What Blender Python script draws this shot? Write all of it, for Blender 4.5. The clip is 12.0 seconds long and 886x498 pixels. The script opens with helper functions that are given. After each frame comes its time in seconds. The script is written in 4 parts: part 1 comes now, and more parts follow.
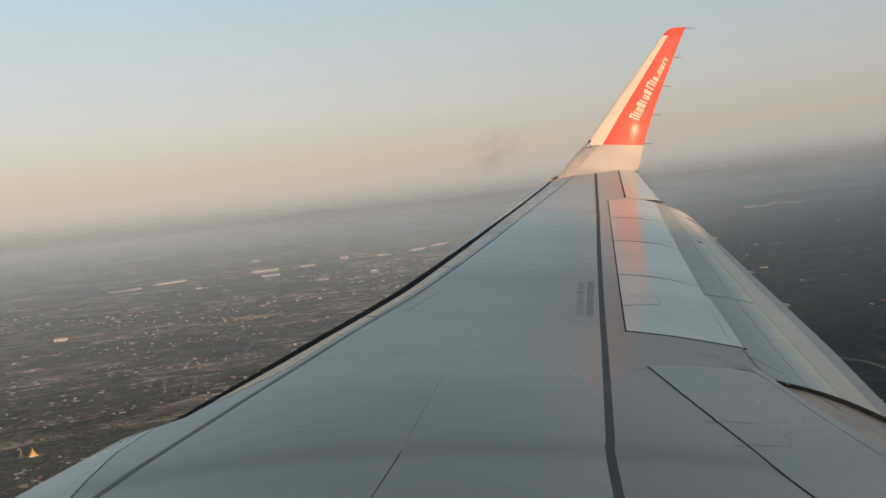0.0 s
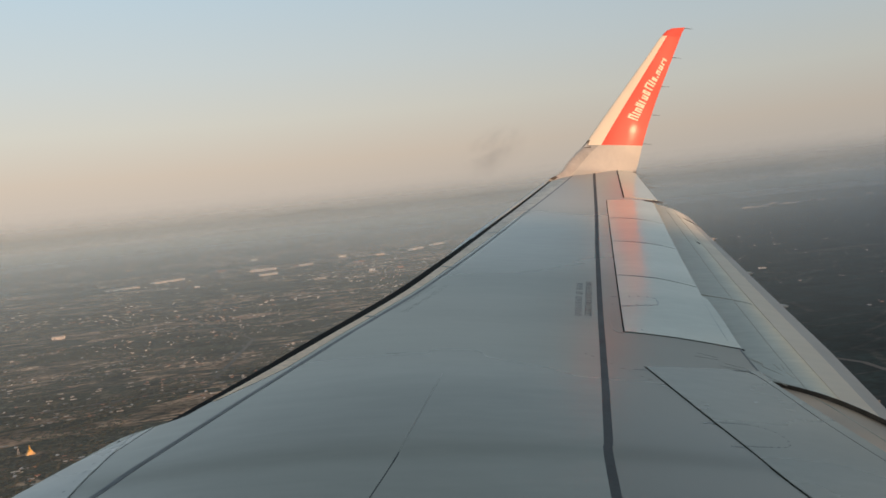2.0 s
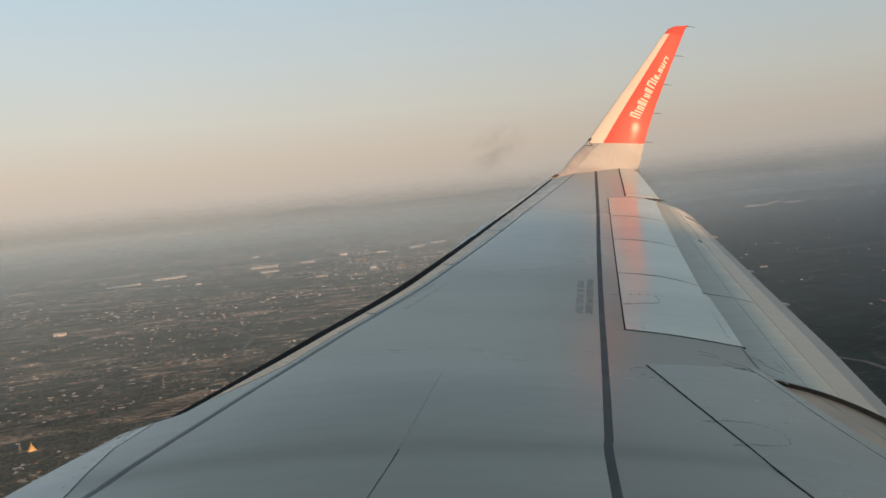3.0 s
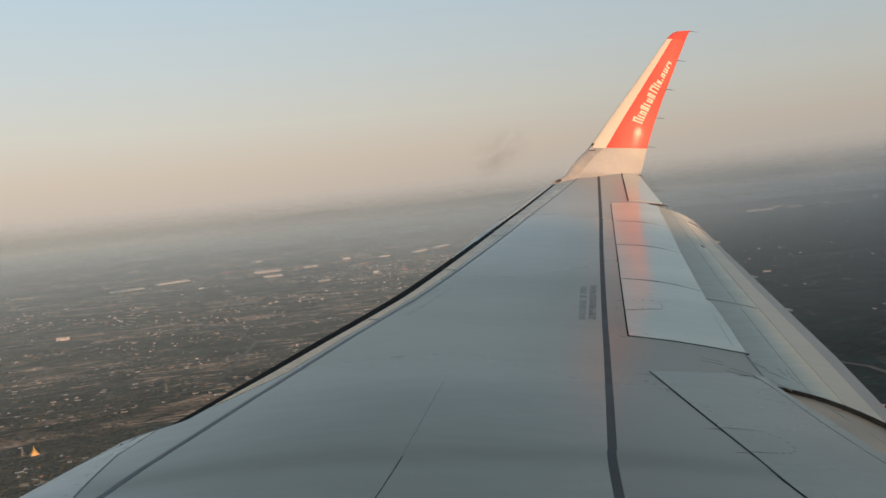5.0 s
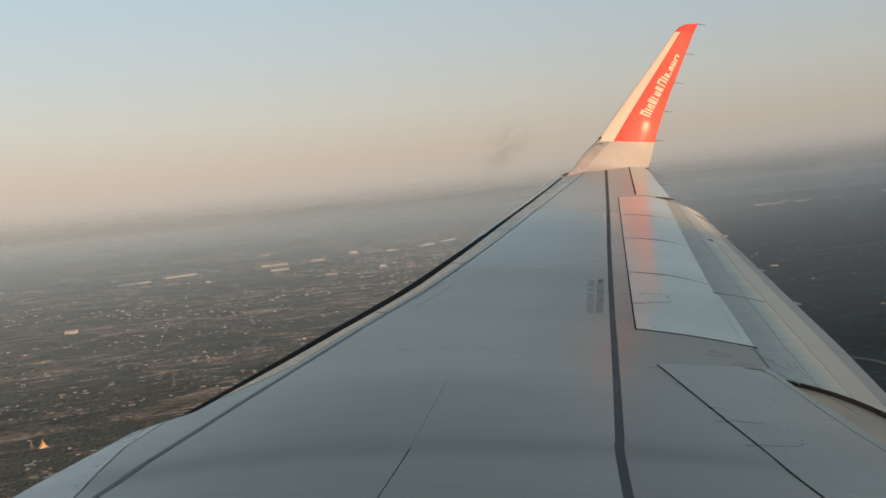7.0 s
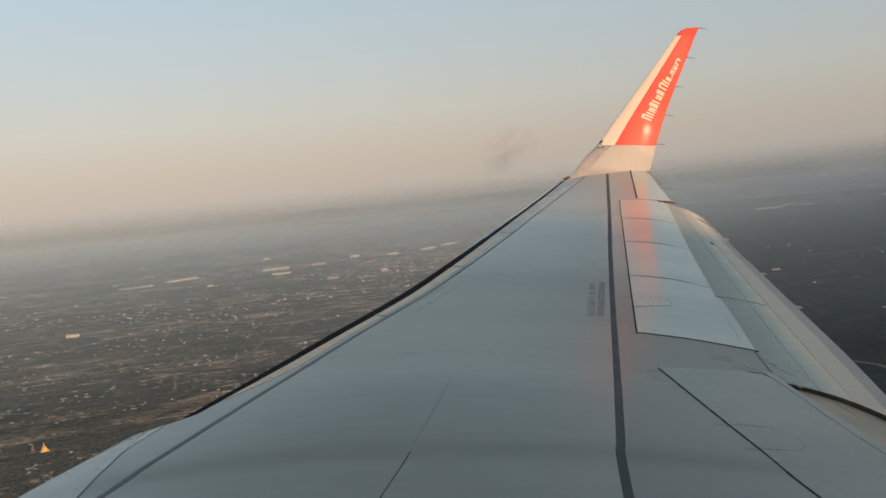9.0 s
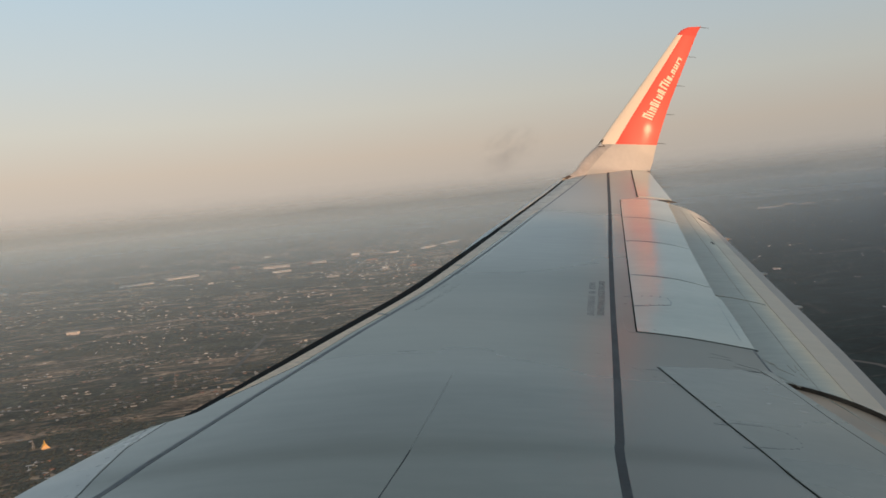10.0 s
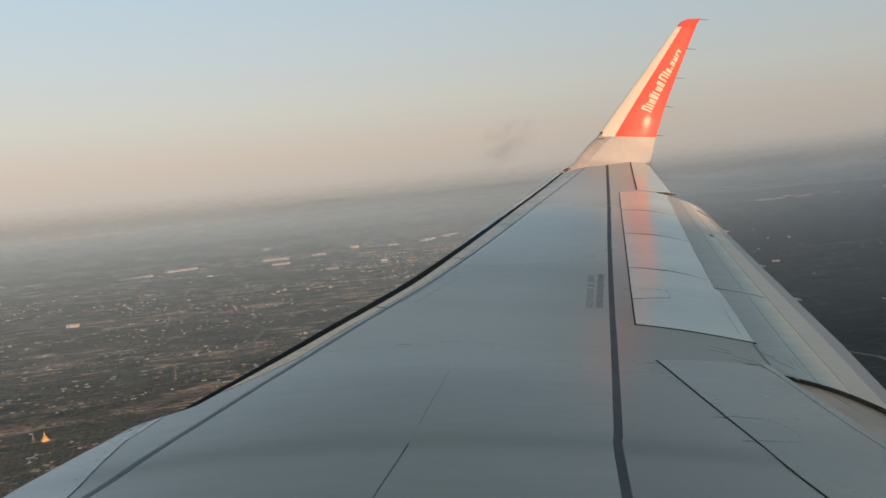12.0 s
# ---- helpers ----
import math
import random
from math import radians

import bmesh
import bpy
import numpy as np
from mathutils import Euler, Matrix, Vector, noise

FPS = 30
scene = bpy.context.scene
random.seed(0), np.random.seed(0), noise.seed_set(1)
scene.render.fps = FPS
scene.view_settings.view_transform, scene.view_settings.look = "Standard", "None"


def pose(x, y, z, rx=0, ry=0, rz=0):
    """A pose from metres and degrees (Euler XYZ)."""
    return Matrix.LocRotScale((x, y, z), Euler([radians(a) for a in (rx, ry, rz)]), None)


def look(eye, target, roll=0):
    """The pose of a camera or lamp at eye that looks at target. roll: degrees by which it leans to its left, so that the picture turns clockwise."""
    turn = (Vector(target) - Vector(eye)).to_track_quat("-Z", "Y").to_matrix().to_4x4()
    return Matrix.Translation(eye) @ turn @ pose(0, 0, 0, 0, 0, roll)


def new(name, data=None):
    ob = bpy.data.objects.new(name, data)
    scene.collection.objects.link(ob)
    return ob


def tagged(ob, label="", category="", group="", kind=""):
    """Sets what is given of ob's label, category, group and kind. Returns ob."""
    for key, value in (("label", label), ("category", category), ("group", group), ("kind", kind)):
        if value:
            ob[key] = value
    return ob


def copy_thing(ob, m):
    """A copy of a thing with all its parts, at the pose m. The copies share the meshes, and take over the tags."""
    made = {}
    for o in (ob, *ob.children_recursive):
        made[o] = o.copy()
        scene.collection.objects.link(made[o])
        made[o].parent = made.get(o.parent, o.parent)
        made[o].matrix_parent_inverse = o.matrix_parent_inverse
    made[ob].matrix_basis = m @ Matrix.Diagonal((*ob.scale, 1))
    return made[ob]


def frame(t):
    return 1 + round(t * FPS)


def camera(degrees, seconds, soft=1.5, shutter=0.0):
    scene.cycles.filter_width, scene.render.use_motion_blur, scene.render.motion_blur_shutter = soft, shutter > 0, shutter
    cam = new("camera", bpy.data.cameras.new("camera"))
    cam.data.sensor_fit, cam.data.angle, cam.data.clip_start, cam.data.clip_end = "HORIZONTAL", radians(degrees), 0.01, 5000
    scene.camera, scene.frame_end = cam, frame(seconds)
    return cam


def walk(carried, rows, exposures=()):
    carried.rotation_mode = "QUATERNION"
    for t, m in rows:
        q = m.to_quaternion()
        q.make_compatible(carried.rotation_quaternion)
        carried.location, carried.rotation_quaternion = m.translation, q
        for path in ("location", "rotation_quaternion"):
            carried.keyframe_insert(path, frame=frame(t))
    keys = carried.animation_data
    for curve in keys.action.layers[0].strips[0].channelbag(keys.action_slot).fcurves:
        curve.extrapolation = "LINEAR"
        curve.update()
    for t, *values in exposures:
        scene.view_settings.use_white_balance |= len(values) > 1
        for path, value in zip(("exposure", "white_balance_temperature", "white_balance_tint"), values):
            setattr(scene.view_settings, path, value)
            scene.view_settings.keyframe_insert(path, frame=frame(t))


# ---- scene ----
# The aircraft frame: x aft, y outboard along the wing, z up; the aircraft climbs nose up and banks a little.
ALTITUDE = 200.0
PLANE = pose(0, 0, ALTITUDE, 4.076, 9.137, 0.648)

cam = camera(54.57, 12.0, soft=1.6)
ROWS = [
    (0, 2.673, 1.671, 201.180, 86.91, 6.04, -11.63),
    (0.5, 2.672, 1.672, 201.182, 87.01, 6.05, -11.53),
    (1, 2.676, 1.676, 201.182, 86.98, 5.94, -11.47),
    (1.5, 2.676, 1.673, 201.185, 86.87, 5.80, -11.68),
    (2, 2.671, 1.671, 201.184, 86.86, 5.84, -11.74),
    (2.5, 2.677, 1.673, 201.185, 86.79, 5.73, -11.77),
    (3, 2.674, 1.675, 201.180, 86.73, 5.69, -11.63),
    (5, 2.675, 1.679, 201.189, 87.04, 5.68, -11.45),
    (5.5, 2.676, 1.681, 201.185, 87.04, 5.68, -11.41),
    (6, 2.674, 1.679, 201.186, 87.03, 5.59, -11.34),
    (6.5, 2.682, 1.685, 201.178, 86.98, 5.70, -11.29),
    (7, 2.671, 1.679, 201.184, 86.68, 5.65, -10.99),
    (9, 2.674, 1.682, 201.181, 86.94, 5.65, -10.90),
    (9.5, 2.662, 1.658, 201.186, 86.89, 5.55, -10.93),
    (10, 2.672, 1.668, 201.184, 86.84, 5.49, -10.85),
    (10.5, 2.670, 1.672, 201.182, 86.75, 5.40, -10.90),
    (11, 2.667, 1.669, 201.190, 86.51, 5.37, -10.93),
    (11.5, 2.670, 1.665, 201.188, 86.39, 5.44, -11.02),
    (12, 2.677, 1.672, 201.187, 86.33, 5.55, -10.90),
]
walk(cam, [(t, pose(*r)) for t, *r in ROWS],
     [(0, 0.03, 6460, 10), (3, 0.03, 6500, 10), (6, 0.0, 6500, 10), (9, -0.02, 6500, 10), (10.5, -0.01, 6450, 10), (12, 0.02, 6330, 10)])

# ---- light ----
SUN_WAY = (PLANE.to_3x3() @ Vector((0.57, -0.80, 0.205))).normalized()  # towards the sun
SUN_EL = math.asin(SUN_WAY.z)
sun = new("sun", bpy.data.lights.new("sun", "SUN"))
sun.data.energy, sun.data.angle, sun.data.color = 4.3, radians(2.5), (1.0, 0.60, 0.34)
sun.matrix_world = look(Vector((0, 0, 400)) + SUN_WAY * 100, Vector((0, 0, 400)))

world = bpy.data.worlds.new("evening_sky")
scene.world = world
world.use_nodes = True
wn, wl = world.node_tree.nodes, world.node_tree.links
wn.clear()
w_out, w_mix = wn.new("ShaderNodeOutputWorld"), wn.new("ShaderNodeMixShader")
w_sky, w_b1, w_b2 = wn.new("ShaderNodeTexSky"), wn.new("ShaderNodeBackground"), wn.new("ShaderNodeBackground")
w_sky.sky_type, w_sky.sun_disc = "NISHITA", False
w_sky.sun_elevation, w_sky.sun_rotation = max(SUN_EL, radians(2)), math.atan2(SUN_WAY.x, SUN_WAY.y)
w_sky.dust_density, w_sky.air_density = 4.0, 1.2
w_b1.inputs[1].default_value = 0.10
# dusty evening air: warm and pale low down, blue higher up
w_tc, w_sep, w_ramp = wn.new("ShaderNodeTexCoord"), wn.new("ShaderNodeSeparateXYZ"), wn.new("ShaderNodeValToRGB")
w_map = wn.new("ShaderNodeMapRange")
w_map.inputs[1].default_value, w_map.inputs[2].default_value = -0.1, 0.9
wl.new(w_tc.outputs["Generated"], w_sep.inputs[0])
wl.new(w_sep.outputs[2], w_map.inputs[0])
wl.new(w_map.outputs[0], w_ramp.inputs[0])
SKY = [(-0.1, (0.20, 0.205, 0.21)), (-0.01, (0.55, 0.505, 0.455)), (0.02, (0.60, 0.525, 0.452)), (0.06, (0.665, 0.567, 0.468)), (0.11, (0.672, 0.65, 0.578)),
       (0.17, (0.605, 0.66, 0.665)), (0.26, (0.51, 0.645, 0.735)), (0.5, (.31, .385, .44)), (0.9, (.235, .295, .35))]
while len(w_ramp.color_ramp.elements) < len(SKY):
    w_ramp.color_ramp.elements.new(0.5)
for e, (h, c) in zip(w_ramp.color_ramp.elements, SKY):
    e.position, e.color = h + 0.1, (*c, 1)
w_aft = wn.new("ShaderNodeMapRange")  # the sky is dimmer aft of the wing
w_aft.interpolation_type = "SMOOTHSTEP"
w_aft.inputs[1].default_value, w_aft.inputs[2].default_value, w_aft.inputs[3].default_value, w_aft.inputs[4].default_value = -0.5, 1.0, 1.13, 0.83
wl.new(w_sep.outputs[0], w_aft.inputs[0])
wl.new(w_aft.outputs[0], w_b2.inputs[1])
wl.new(w_sky.outputs[0], w_b1.inputs[0])
w_tint, w_cool = wn.new("ShaderNodeMix"), wn.new("ShaderNodeMapRange")  # and a little cooler
w_tint.data_type, w_tint.blend_type, w_cool.interpolation_type = "RGBA", "MULTIPLY", "SMOOTHSTEP"
w_cool.inputs[1].default_value, w_cool.inputs[2].default_value = 0.15, 0.65
wl.new(w_sep.outputs[0], w_cool.inputs[0])
wl.new(w_cool.outputs[0], w_tint.inputs[0])
wl.new(w_ramp.outputs[0], w_tint.inputs[6])
w_tint.inputs[7].default_value = (0.96, 1.0, 1.035, 1)
wl.new(w_tint.outputs[2], w_b2.inputs[0])
w_mix.inputs[0].default_value = 0.85
wl.new(w_b1.outputs[0], w_mix.inputs[1])
wl.new(w_b2.outputs[0], w_mix.inputs[2])
wl.new(w_mix.outputs[0], w_out.inputs[0])


# ---- materials ----
def material(name, rgb, rough=0.5, metal=0.0, scale=3.0, vary=0.12, fine=60.0, bump=0.0, dirt=None, streak=1.0, coat=0.0, perobj=0.0, inner=None, nose=None, worn=0.0, scuff=0.0):
    """A painted or worn surface: base colour varied at two scales, with dirt streaked along the second axis."""
    m = bpy.data.materials.new(name)
    m.use_nodes = True
    n, l = m.node_tree.nodes, m.node_tree.links
    b = n["Principled BSDF"]
    tc, mp = n.new("ShaderNodeTexCoord"), n.new("ShaderNodeMapping")
    mp.inputs["Scale"].default_value = (streak, 1, 1)
    l.new(tc.outputs["Object"], mp.inputs[0])
    big, small = n.new("ShaderNodeTexNoise"), n.new("ShaderNodeTexNoise")
    big.inputs["Scale"].default_value, big.inputs["Detail"].default_value = scale, 5
    small.inputs["Scale"].default_value, small.inputs["Detail"].default_value = fine, 4
    l.new(mp.outputs[0], big.inputs[0])
    l.new(mp.outputs[0], small.inputs[0])
    r = n.new("ShaderNodeMapRange")
    r.inputs[1].default_value, r.inputs[2].default_value = 0.3, 0.75
    l.new(big.outputs[0], r.inputs[0])
    mix = n.new("ShaderNodeMix")
    mix.data_type = "RGBA"
    mix.inputs[6].default_value = (*rgb, 1)
    mix.inputs[7].default_value = (*(dirt or [c * (1 - vary * 2) for c in rgb]), 1)
    l.new(r.outputs[0], mix.inputs[0])
    if inner:  # warm low-sun glow and soiling put into the colour, growing towards the wing root
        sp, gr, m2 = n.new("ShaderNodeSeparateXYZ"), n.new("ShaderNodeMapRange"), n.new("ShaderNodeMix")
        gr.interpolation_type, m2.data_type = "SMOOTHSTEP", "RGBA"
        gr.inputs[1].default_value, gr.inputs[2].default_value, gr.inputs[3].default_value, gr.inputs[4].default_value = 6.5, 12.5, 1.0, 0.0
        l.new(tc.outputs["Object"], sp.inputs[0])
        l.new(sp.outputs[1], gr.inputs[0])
        if nose:  # shade under the spoilers' edge, put into the flap nose's colour
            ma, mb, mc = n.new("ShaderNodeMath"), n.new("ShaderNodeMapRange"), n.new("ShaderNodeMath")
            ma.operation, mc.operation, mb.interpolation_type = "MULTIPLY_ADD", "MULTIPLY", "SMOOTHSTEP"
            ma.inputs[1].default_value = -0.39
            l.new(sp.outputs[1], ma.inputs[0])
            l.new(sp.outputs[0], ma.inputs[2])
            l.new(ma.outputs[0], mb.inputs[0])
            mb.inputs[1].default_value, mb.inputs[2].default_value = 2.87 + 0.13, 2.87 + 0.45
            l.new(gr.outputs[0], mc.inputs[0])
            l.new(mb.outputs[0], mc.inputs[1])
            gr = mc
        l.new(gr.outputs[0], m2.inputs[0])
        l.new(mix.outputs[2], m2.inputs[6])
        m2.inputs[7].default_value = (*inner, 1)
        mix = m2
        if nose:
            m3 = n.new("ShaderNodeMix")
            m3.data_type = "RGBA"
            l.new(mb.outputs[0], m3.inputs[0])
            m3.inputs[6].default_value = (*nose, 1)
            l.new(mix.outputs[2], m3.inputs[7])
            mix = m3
    hsv = n.new("ShaderNodeHueSaturation")
    v = n.new("ShaderNodeMapRange")
    v.inputs[1].default_value, v.inputs[2].default_value = 0.25, 0.75
    v.inputs[3].default_value, v.inputs[4].default_value = 1 - vary, 1 + vary
    l.new(small.outputs[0], v.inputs[0])
    l.new(mix.outputs[2], hsv.inputs["Color"])
    if perobj:
        oi, ad = n.new("ShaderNodeObjectInfo"), n.new("ShaderNodeMath")
        ad.operation = "MULTIPLY_ADD"
        l.new(oi.outputs["Random"], ad.inputs[0])
        ad.inputs[1].default_value = perobj
        l.new(v.outputs[0], ad.inputs[2])
        l.new(ad.outputs[0], hsv.inputs["Value"])
    else:
        l.new(v.outputs[0], hsv.inputs["Value"])
    l.new(hsv.outputs[0], b.inputs["Base Color"])
    rr = n.new("ShaderNodeMapRange")
    rr.inputs[3].default_value, rr.inputs[4].default_value = max(0.02, rough - 0.06), rough + 0.08
    l.new(big.outputs[0], rr.inputs[0])
    if worn:  # scuffed paint where crews walk
        ws, wa, wb, wc, wd = n.new("ShaderNodeSeparateXYZ"), n.new("ShaderNodeMapRange"), n.new("ShaderNodeMapRange"), n.new("ShaderNodeMath"), n.new("ShaderNodeMath")
        l.new(tc.outputs["Object"], ws.inputs[0])
        for q, lo, hi, a, c in ((wa, 4.6, 6.0, 0.0, worn), (wb, 6.6, 9.6, 1.0, 0.0)):
            q.interpolation_type = "SMOOTHSTEP"
            q.inputs[1].default_value, q.inputs[2].default_value, q.inputs[3].default_value, q.inputs[4].default_value = lo, hi, a, c
            l.new(ws.outputs[1], q.inputs[0])
        # and along the rear spar
        wx, wy, wz, we = n.new("ShaderNodeMath"), n.new("ShaderNodeMapRange"), n.new("ShaderNodeMath"), n.new("ShaderNodeMapRange")
        wx.operation, wz.operation, wy.interpolation_type, we.interpolation_type = "MULTIPLY_ADD", "MULTIPLY_ADD", "SMOOTHSTEP", "SMOOTHSTEP"
        wx.inputs[1].default_value = -0.395
        l.new(ws.outputs[1], wx.inputs[0])
        l.new(ws.outputs[0], wx.inputs[2])
        wy.inputs[1].default_value, wy.inputs[2].default_value = 1.2, 1.85
        l.new(wx.outputs[0], wy.inputs[0])
        we.inputs[1].default_value, we.inputs[2].default_value, we.inputs[3].default_value, we.inputs[4].default_value = 9.5, 14.0, scuff, 0.0
        l.new(ws.outputs[1], we.inputs[0])
        l.new(wy.outputs[0], wz.inputs[0])
        l.new(we.outputs[0], wz.inputs[1])
        l.new(rr.outputs[0], wz.inputs[2])
        rr = wz
        if scuff:
            # paler, warmer and rougher towards the wing tip
            wt, wu, m5 = n.new("ShaderNodeMapRange"), n.new("ShaderNodeMath"), n.new("ShaderNodeMix")
            wt.interpolation_type, wu.operation, m5.data_type = "SMOOTHSTEP", "MULTIPLY_ADD", "RGBA"
            wt.inputs[1].default_value, wt.inputs[2].default_value = 10.2, 12.6
            l.new(ws.outputs[1], wt.inputs[0])
            l.new(wt.outputs[0], wu.inputs[0])
            wu.inputs[1].default_value = 0.15
            l.new(rr.outputs[0], wu.inputs[2])
            l.new(wt.outputs[0], m5.inputs[0])
            l.new(hsv.outputs[0], m5.inputs[6])
            m5.inputs[7].default_value = (.47, .455, .415, 1)
            rr = wu
            # duller grey behind the rear spar, near the root
            wk, wq, wm, m6 = n.new("ShaderNodeMapRange"), n.new("ShaderNodeMapRange"), n.new("ShaderNodeMath"), n.new("ShaderNodeMix")
            wk.inputs[1].default_value, wk.inputs[2].default_value = 1.940, 1.952
            wq.interpolation_type, wm.operation, m6.data_type = "SMOOTHSTEP", "MULTIPLY", "RGBA"
            wq.inputs[1].default_value, wq.inputs[2].default_value, wq.inputs[3].default_value, wq.inputs[4].default_value = 5.6, 8.5, 1.0, 0.0
            l.new(wx.outputs[0], wk.inputs[0])
            l.new(ws.outputs[1], wq.inputs[0])
            l.new(wk.outputs[0], wm.inputs[0])
            l.new(wq.outputs[0], wm.inputs[1])
            l.new(wm.outputs[0], m6.inputs[0])
            l.new(m5.outputs[2], m6.inputs[6])
            m6.inputs[7].default_value = (.200, .186, .148, 1)
            l.new(m6.outputs[2], b.inputs["Base Color"])
        wc.operation, wd.operation = "MULTIPLY", "ADD"
        l.new(wa.outputs[0], wc.inputs[0])
        l.new(wb.outputs[0], wc.inputs[1])
        l.new(wc.outputs[0], wd.inputs[0])
        l.new(rr.outputs[0], wd.inputs[1])
        rr = wd
    l.new(rr.outputs[0], b.inputs["Roughness"])
    b.inputs["Metallic"].default_value = metal
    b.inputs["Coat Weight"].default_value = coat
    b.inputs["Coat Roughness"].default_value = 0.12
    if bump:
        bp = n.new("ShaderNodeBump")
        bp.inputs["Strength"].default_value, bp.inputs["Distance"].default_value = bump, 0.01
        l.new(small.outputs[0], bp.inputs["Height"])
        l.new(bp.outputs[0], b.inputs["Normal"])
    return m


M_SKIN = material("grey_wing_paint", (.281, .284, .234), 0.18, scale=1.1, vary=0.05, fine=14, dirt=(.249, .254, .219), streak=0.25, worn=0.11, scuff=0.04)
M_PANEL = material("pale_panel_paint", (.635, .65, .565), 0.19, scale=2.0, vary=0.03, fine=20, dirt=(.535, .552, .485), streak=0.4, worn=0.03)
# spoiler paint darkened for the shade beside the fuselage
M_PANEL_IN = material("shaded_panel_paint", (.262, .268, .228), 0.27, scale=2.0, vary=0.05, fine=20, dirt=(.240, .246, .215), streak=0.4)
# paler than the skin: bright sky reflection put into the colour
M_ROOT = material("sky_bright_root", (.52, .52, .49), 0.25, scale=2, vary=0.03, fine=20)
for m_gloss in (M_SKIN, M_PANEL, M_PANEL_IN):
    m_gloss.node_tree.nodes["Principled BSDF"].inputs["Specular IOR Level"].default_value = 0.54
# the beige inner colour holds the warm horizon's reflection
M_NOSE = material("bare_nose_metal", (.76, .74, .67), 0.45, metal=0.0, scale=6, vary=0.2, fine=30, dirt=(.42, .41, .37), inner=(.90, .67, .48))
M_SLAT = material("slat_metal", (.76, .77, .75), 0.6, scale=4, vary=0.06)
# flap colours: spoiler shade at the nose, warm sun glow towards the root
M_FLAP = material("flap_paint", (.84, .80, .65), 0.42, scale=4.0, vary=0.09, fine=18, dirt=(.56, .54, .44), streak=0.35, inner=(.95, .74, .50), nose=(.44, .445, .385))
M_LINE = material("dark_seal", (.062, .066, .07), 0.6, scale=4, vary=0.15)
M_FLINE = material("grey_seal", (.105, .118, .128), 0.4, scale=4, vary=0.15)
M_GAP = material("black_gap", (.012, .012, .012), 0.9, scale=4, vary=0.1)
M_GAP.node_tree.nodes["Principled BSDF"].inputs["Specular IOR Level"].default_value = 0.1
M_FAINT = material("faint_seam", (.17, .178, .17), 0.35, scale=3, vary=0.2)
M_HAIR = material("hairline", (.18, .19, .182), 0.3, scale=3, vary=0.15)
M_JOINT = material("joint_seal", (.26, .265, .25), 0.6, scale=4, vary=0.2)
M_GHOST = material("worn_stencil", (.236, .242, .206), 0.3, scale=3, vary=0.1)
M_STENCIL = material("stencil_ink", (.115, .12, .12), 0.4, scale=20, vary=0.2)
M_PANEL.node_tree.nodes["Principled BSDF"].inputs["Specular IOR Level"].default_value = 0.185
M_SKIN.node_tree.nodes["Principled BSDF"].inputs["Specular IOR Level"].default_value = 0.64
M_FLINE.node_tree.nodes["Principled BSDF"].inputs["Specular IOR Level"].default_value = 0.25
for m_gloss in (M_FAINT, M_HAIR, M_GHOST):
    m_gloss.node_tree.nodes["Principled BSDF"].inputs["Specular IOR Level"].default_value = 0.7
M_WHITE = material("white_gloss", (.80, .79, .77), 0.30, scale=3, vary=0.03, coat=0.3)
M_CREAM = material("cream_strip", (.80, .73, .62), 0.45, scale=3, vary=0.03)
M_CREAM.node_tree.nodes["Principled BSDF"].inputs["Specular IOR Level"].default_value = 0.2
M_TAIL = material("flap_tail_paint", (.70, .66, .54), 0.42, scale=2.4, vary=0.05, fine=12, dirt=(.52, .47, .39), streak=0.35, inner=(.76, .60, .45))
M_EDGE = material("flap_edge_paint", (.42, .40, .345), 0.42, scale=2.4, vary=0.05, fine=12, dirt=(.34, .31, .27), streak=0.35, inner=(.45, .37, .31))
M_FSEAM = material("flap_seam_dirt", (.56, .51, .42), 0.6, scale=5, vary=0.15)
M_INNER = material("grimy_flap_paint", (.62, .43, .29), 0.45, scale=3, vary=0.06, fine=12, dirt=(.38, .31, .25), streak=0.3)
M_FOOT = material("winglet_foot_paint", (.545, .525, .495), 0.42, scale=2, vary=0.04, fine=12)
M_BLEND = material("grey_blend_coat", (.42, .41, .395), 0.4, scale=6, vary=0.08, fine=30, dirt=(.345, .335, .325))
for m_dull in (M_SLAT, M_NOSE, M_FOOT):
    m_dull.node_tree.nodes["Principled BSDF"].inputs["Specular IOR Level"].default_value = 0.18
M_RED = material("red_gloss", (.80, .095, .072), 0.38, scale=2, vary=0.05, coat=0.016)
M_RED.node_tree.nodes["Principled BSDF"].inputs["Specular IOR Level"].default_value = 0.12
M_RED.node_tree.nodes["Principled BSDF"].inputs["Coat Roughness"].default_value = 0.10
M_TIP = material("red_tip_paint", (.80, .115, .095), 0.5, scale=2, vary=0.05)
M_TIP.node_tree.nodes["Principled BSDF"].inputs["Specular IOR Level"].default_value = 0.1
M_LETTER = material("pale_lettering", (.86, .80, .66), 0.5, scale=6, vary=0.03)
M_LETTER.node_tree.nodes["Principled BSDF"].inputs["Specular IOR Level"].default_value = 0.12
M_RUST = material("brown_edge", (.10, .075, .055), 0.7, scale=9, vary=0.25)
M_LAMP = material("lamp_glass", (.72, .70, .66), 0.08, scale=9, vary=0.1)


# ---- building helpers ----
def mesh_object(name, verts, faces, mat, parent=None, label="", smooth=False):
    me = bpy.data.meshes.new(name)
    me.from_pydata([tuple(v) for v in verts], [], faces)
    me.update()
    if smooth:
        me.shade_smooth()
    for m in (mat if isinstance(mat, (list, tuple)) else [mat]):
        me.materials.append(m)
    ob = new(name, me)
    if parent:
        ob.parent = parent
    if label:
        ob["label"] = label
    return ob


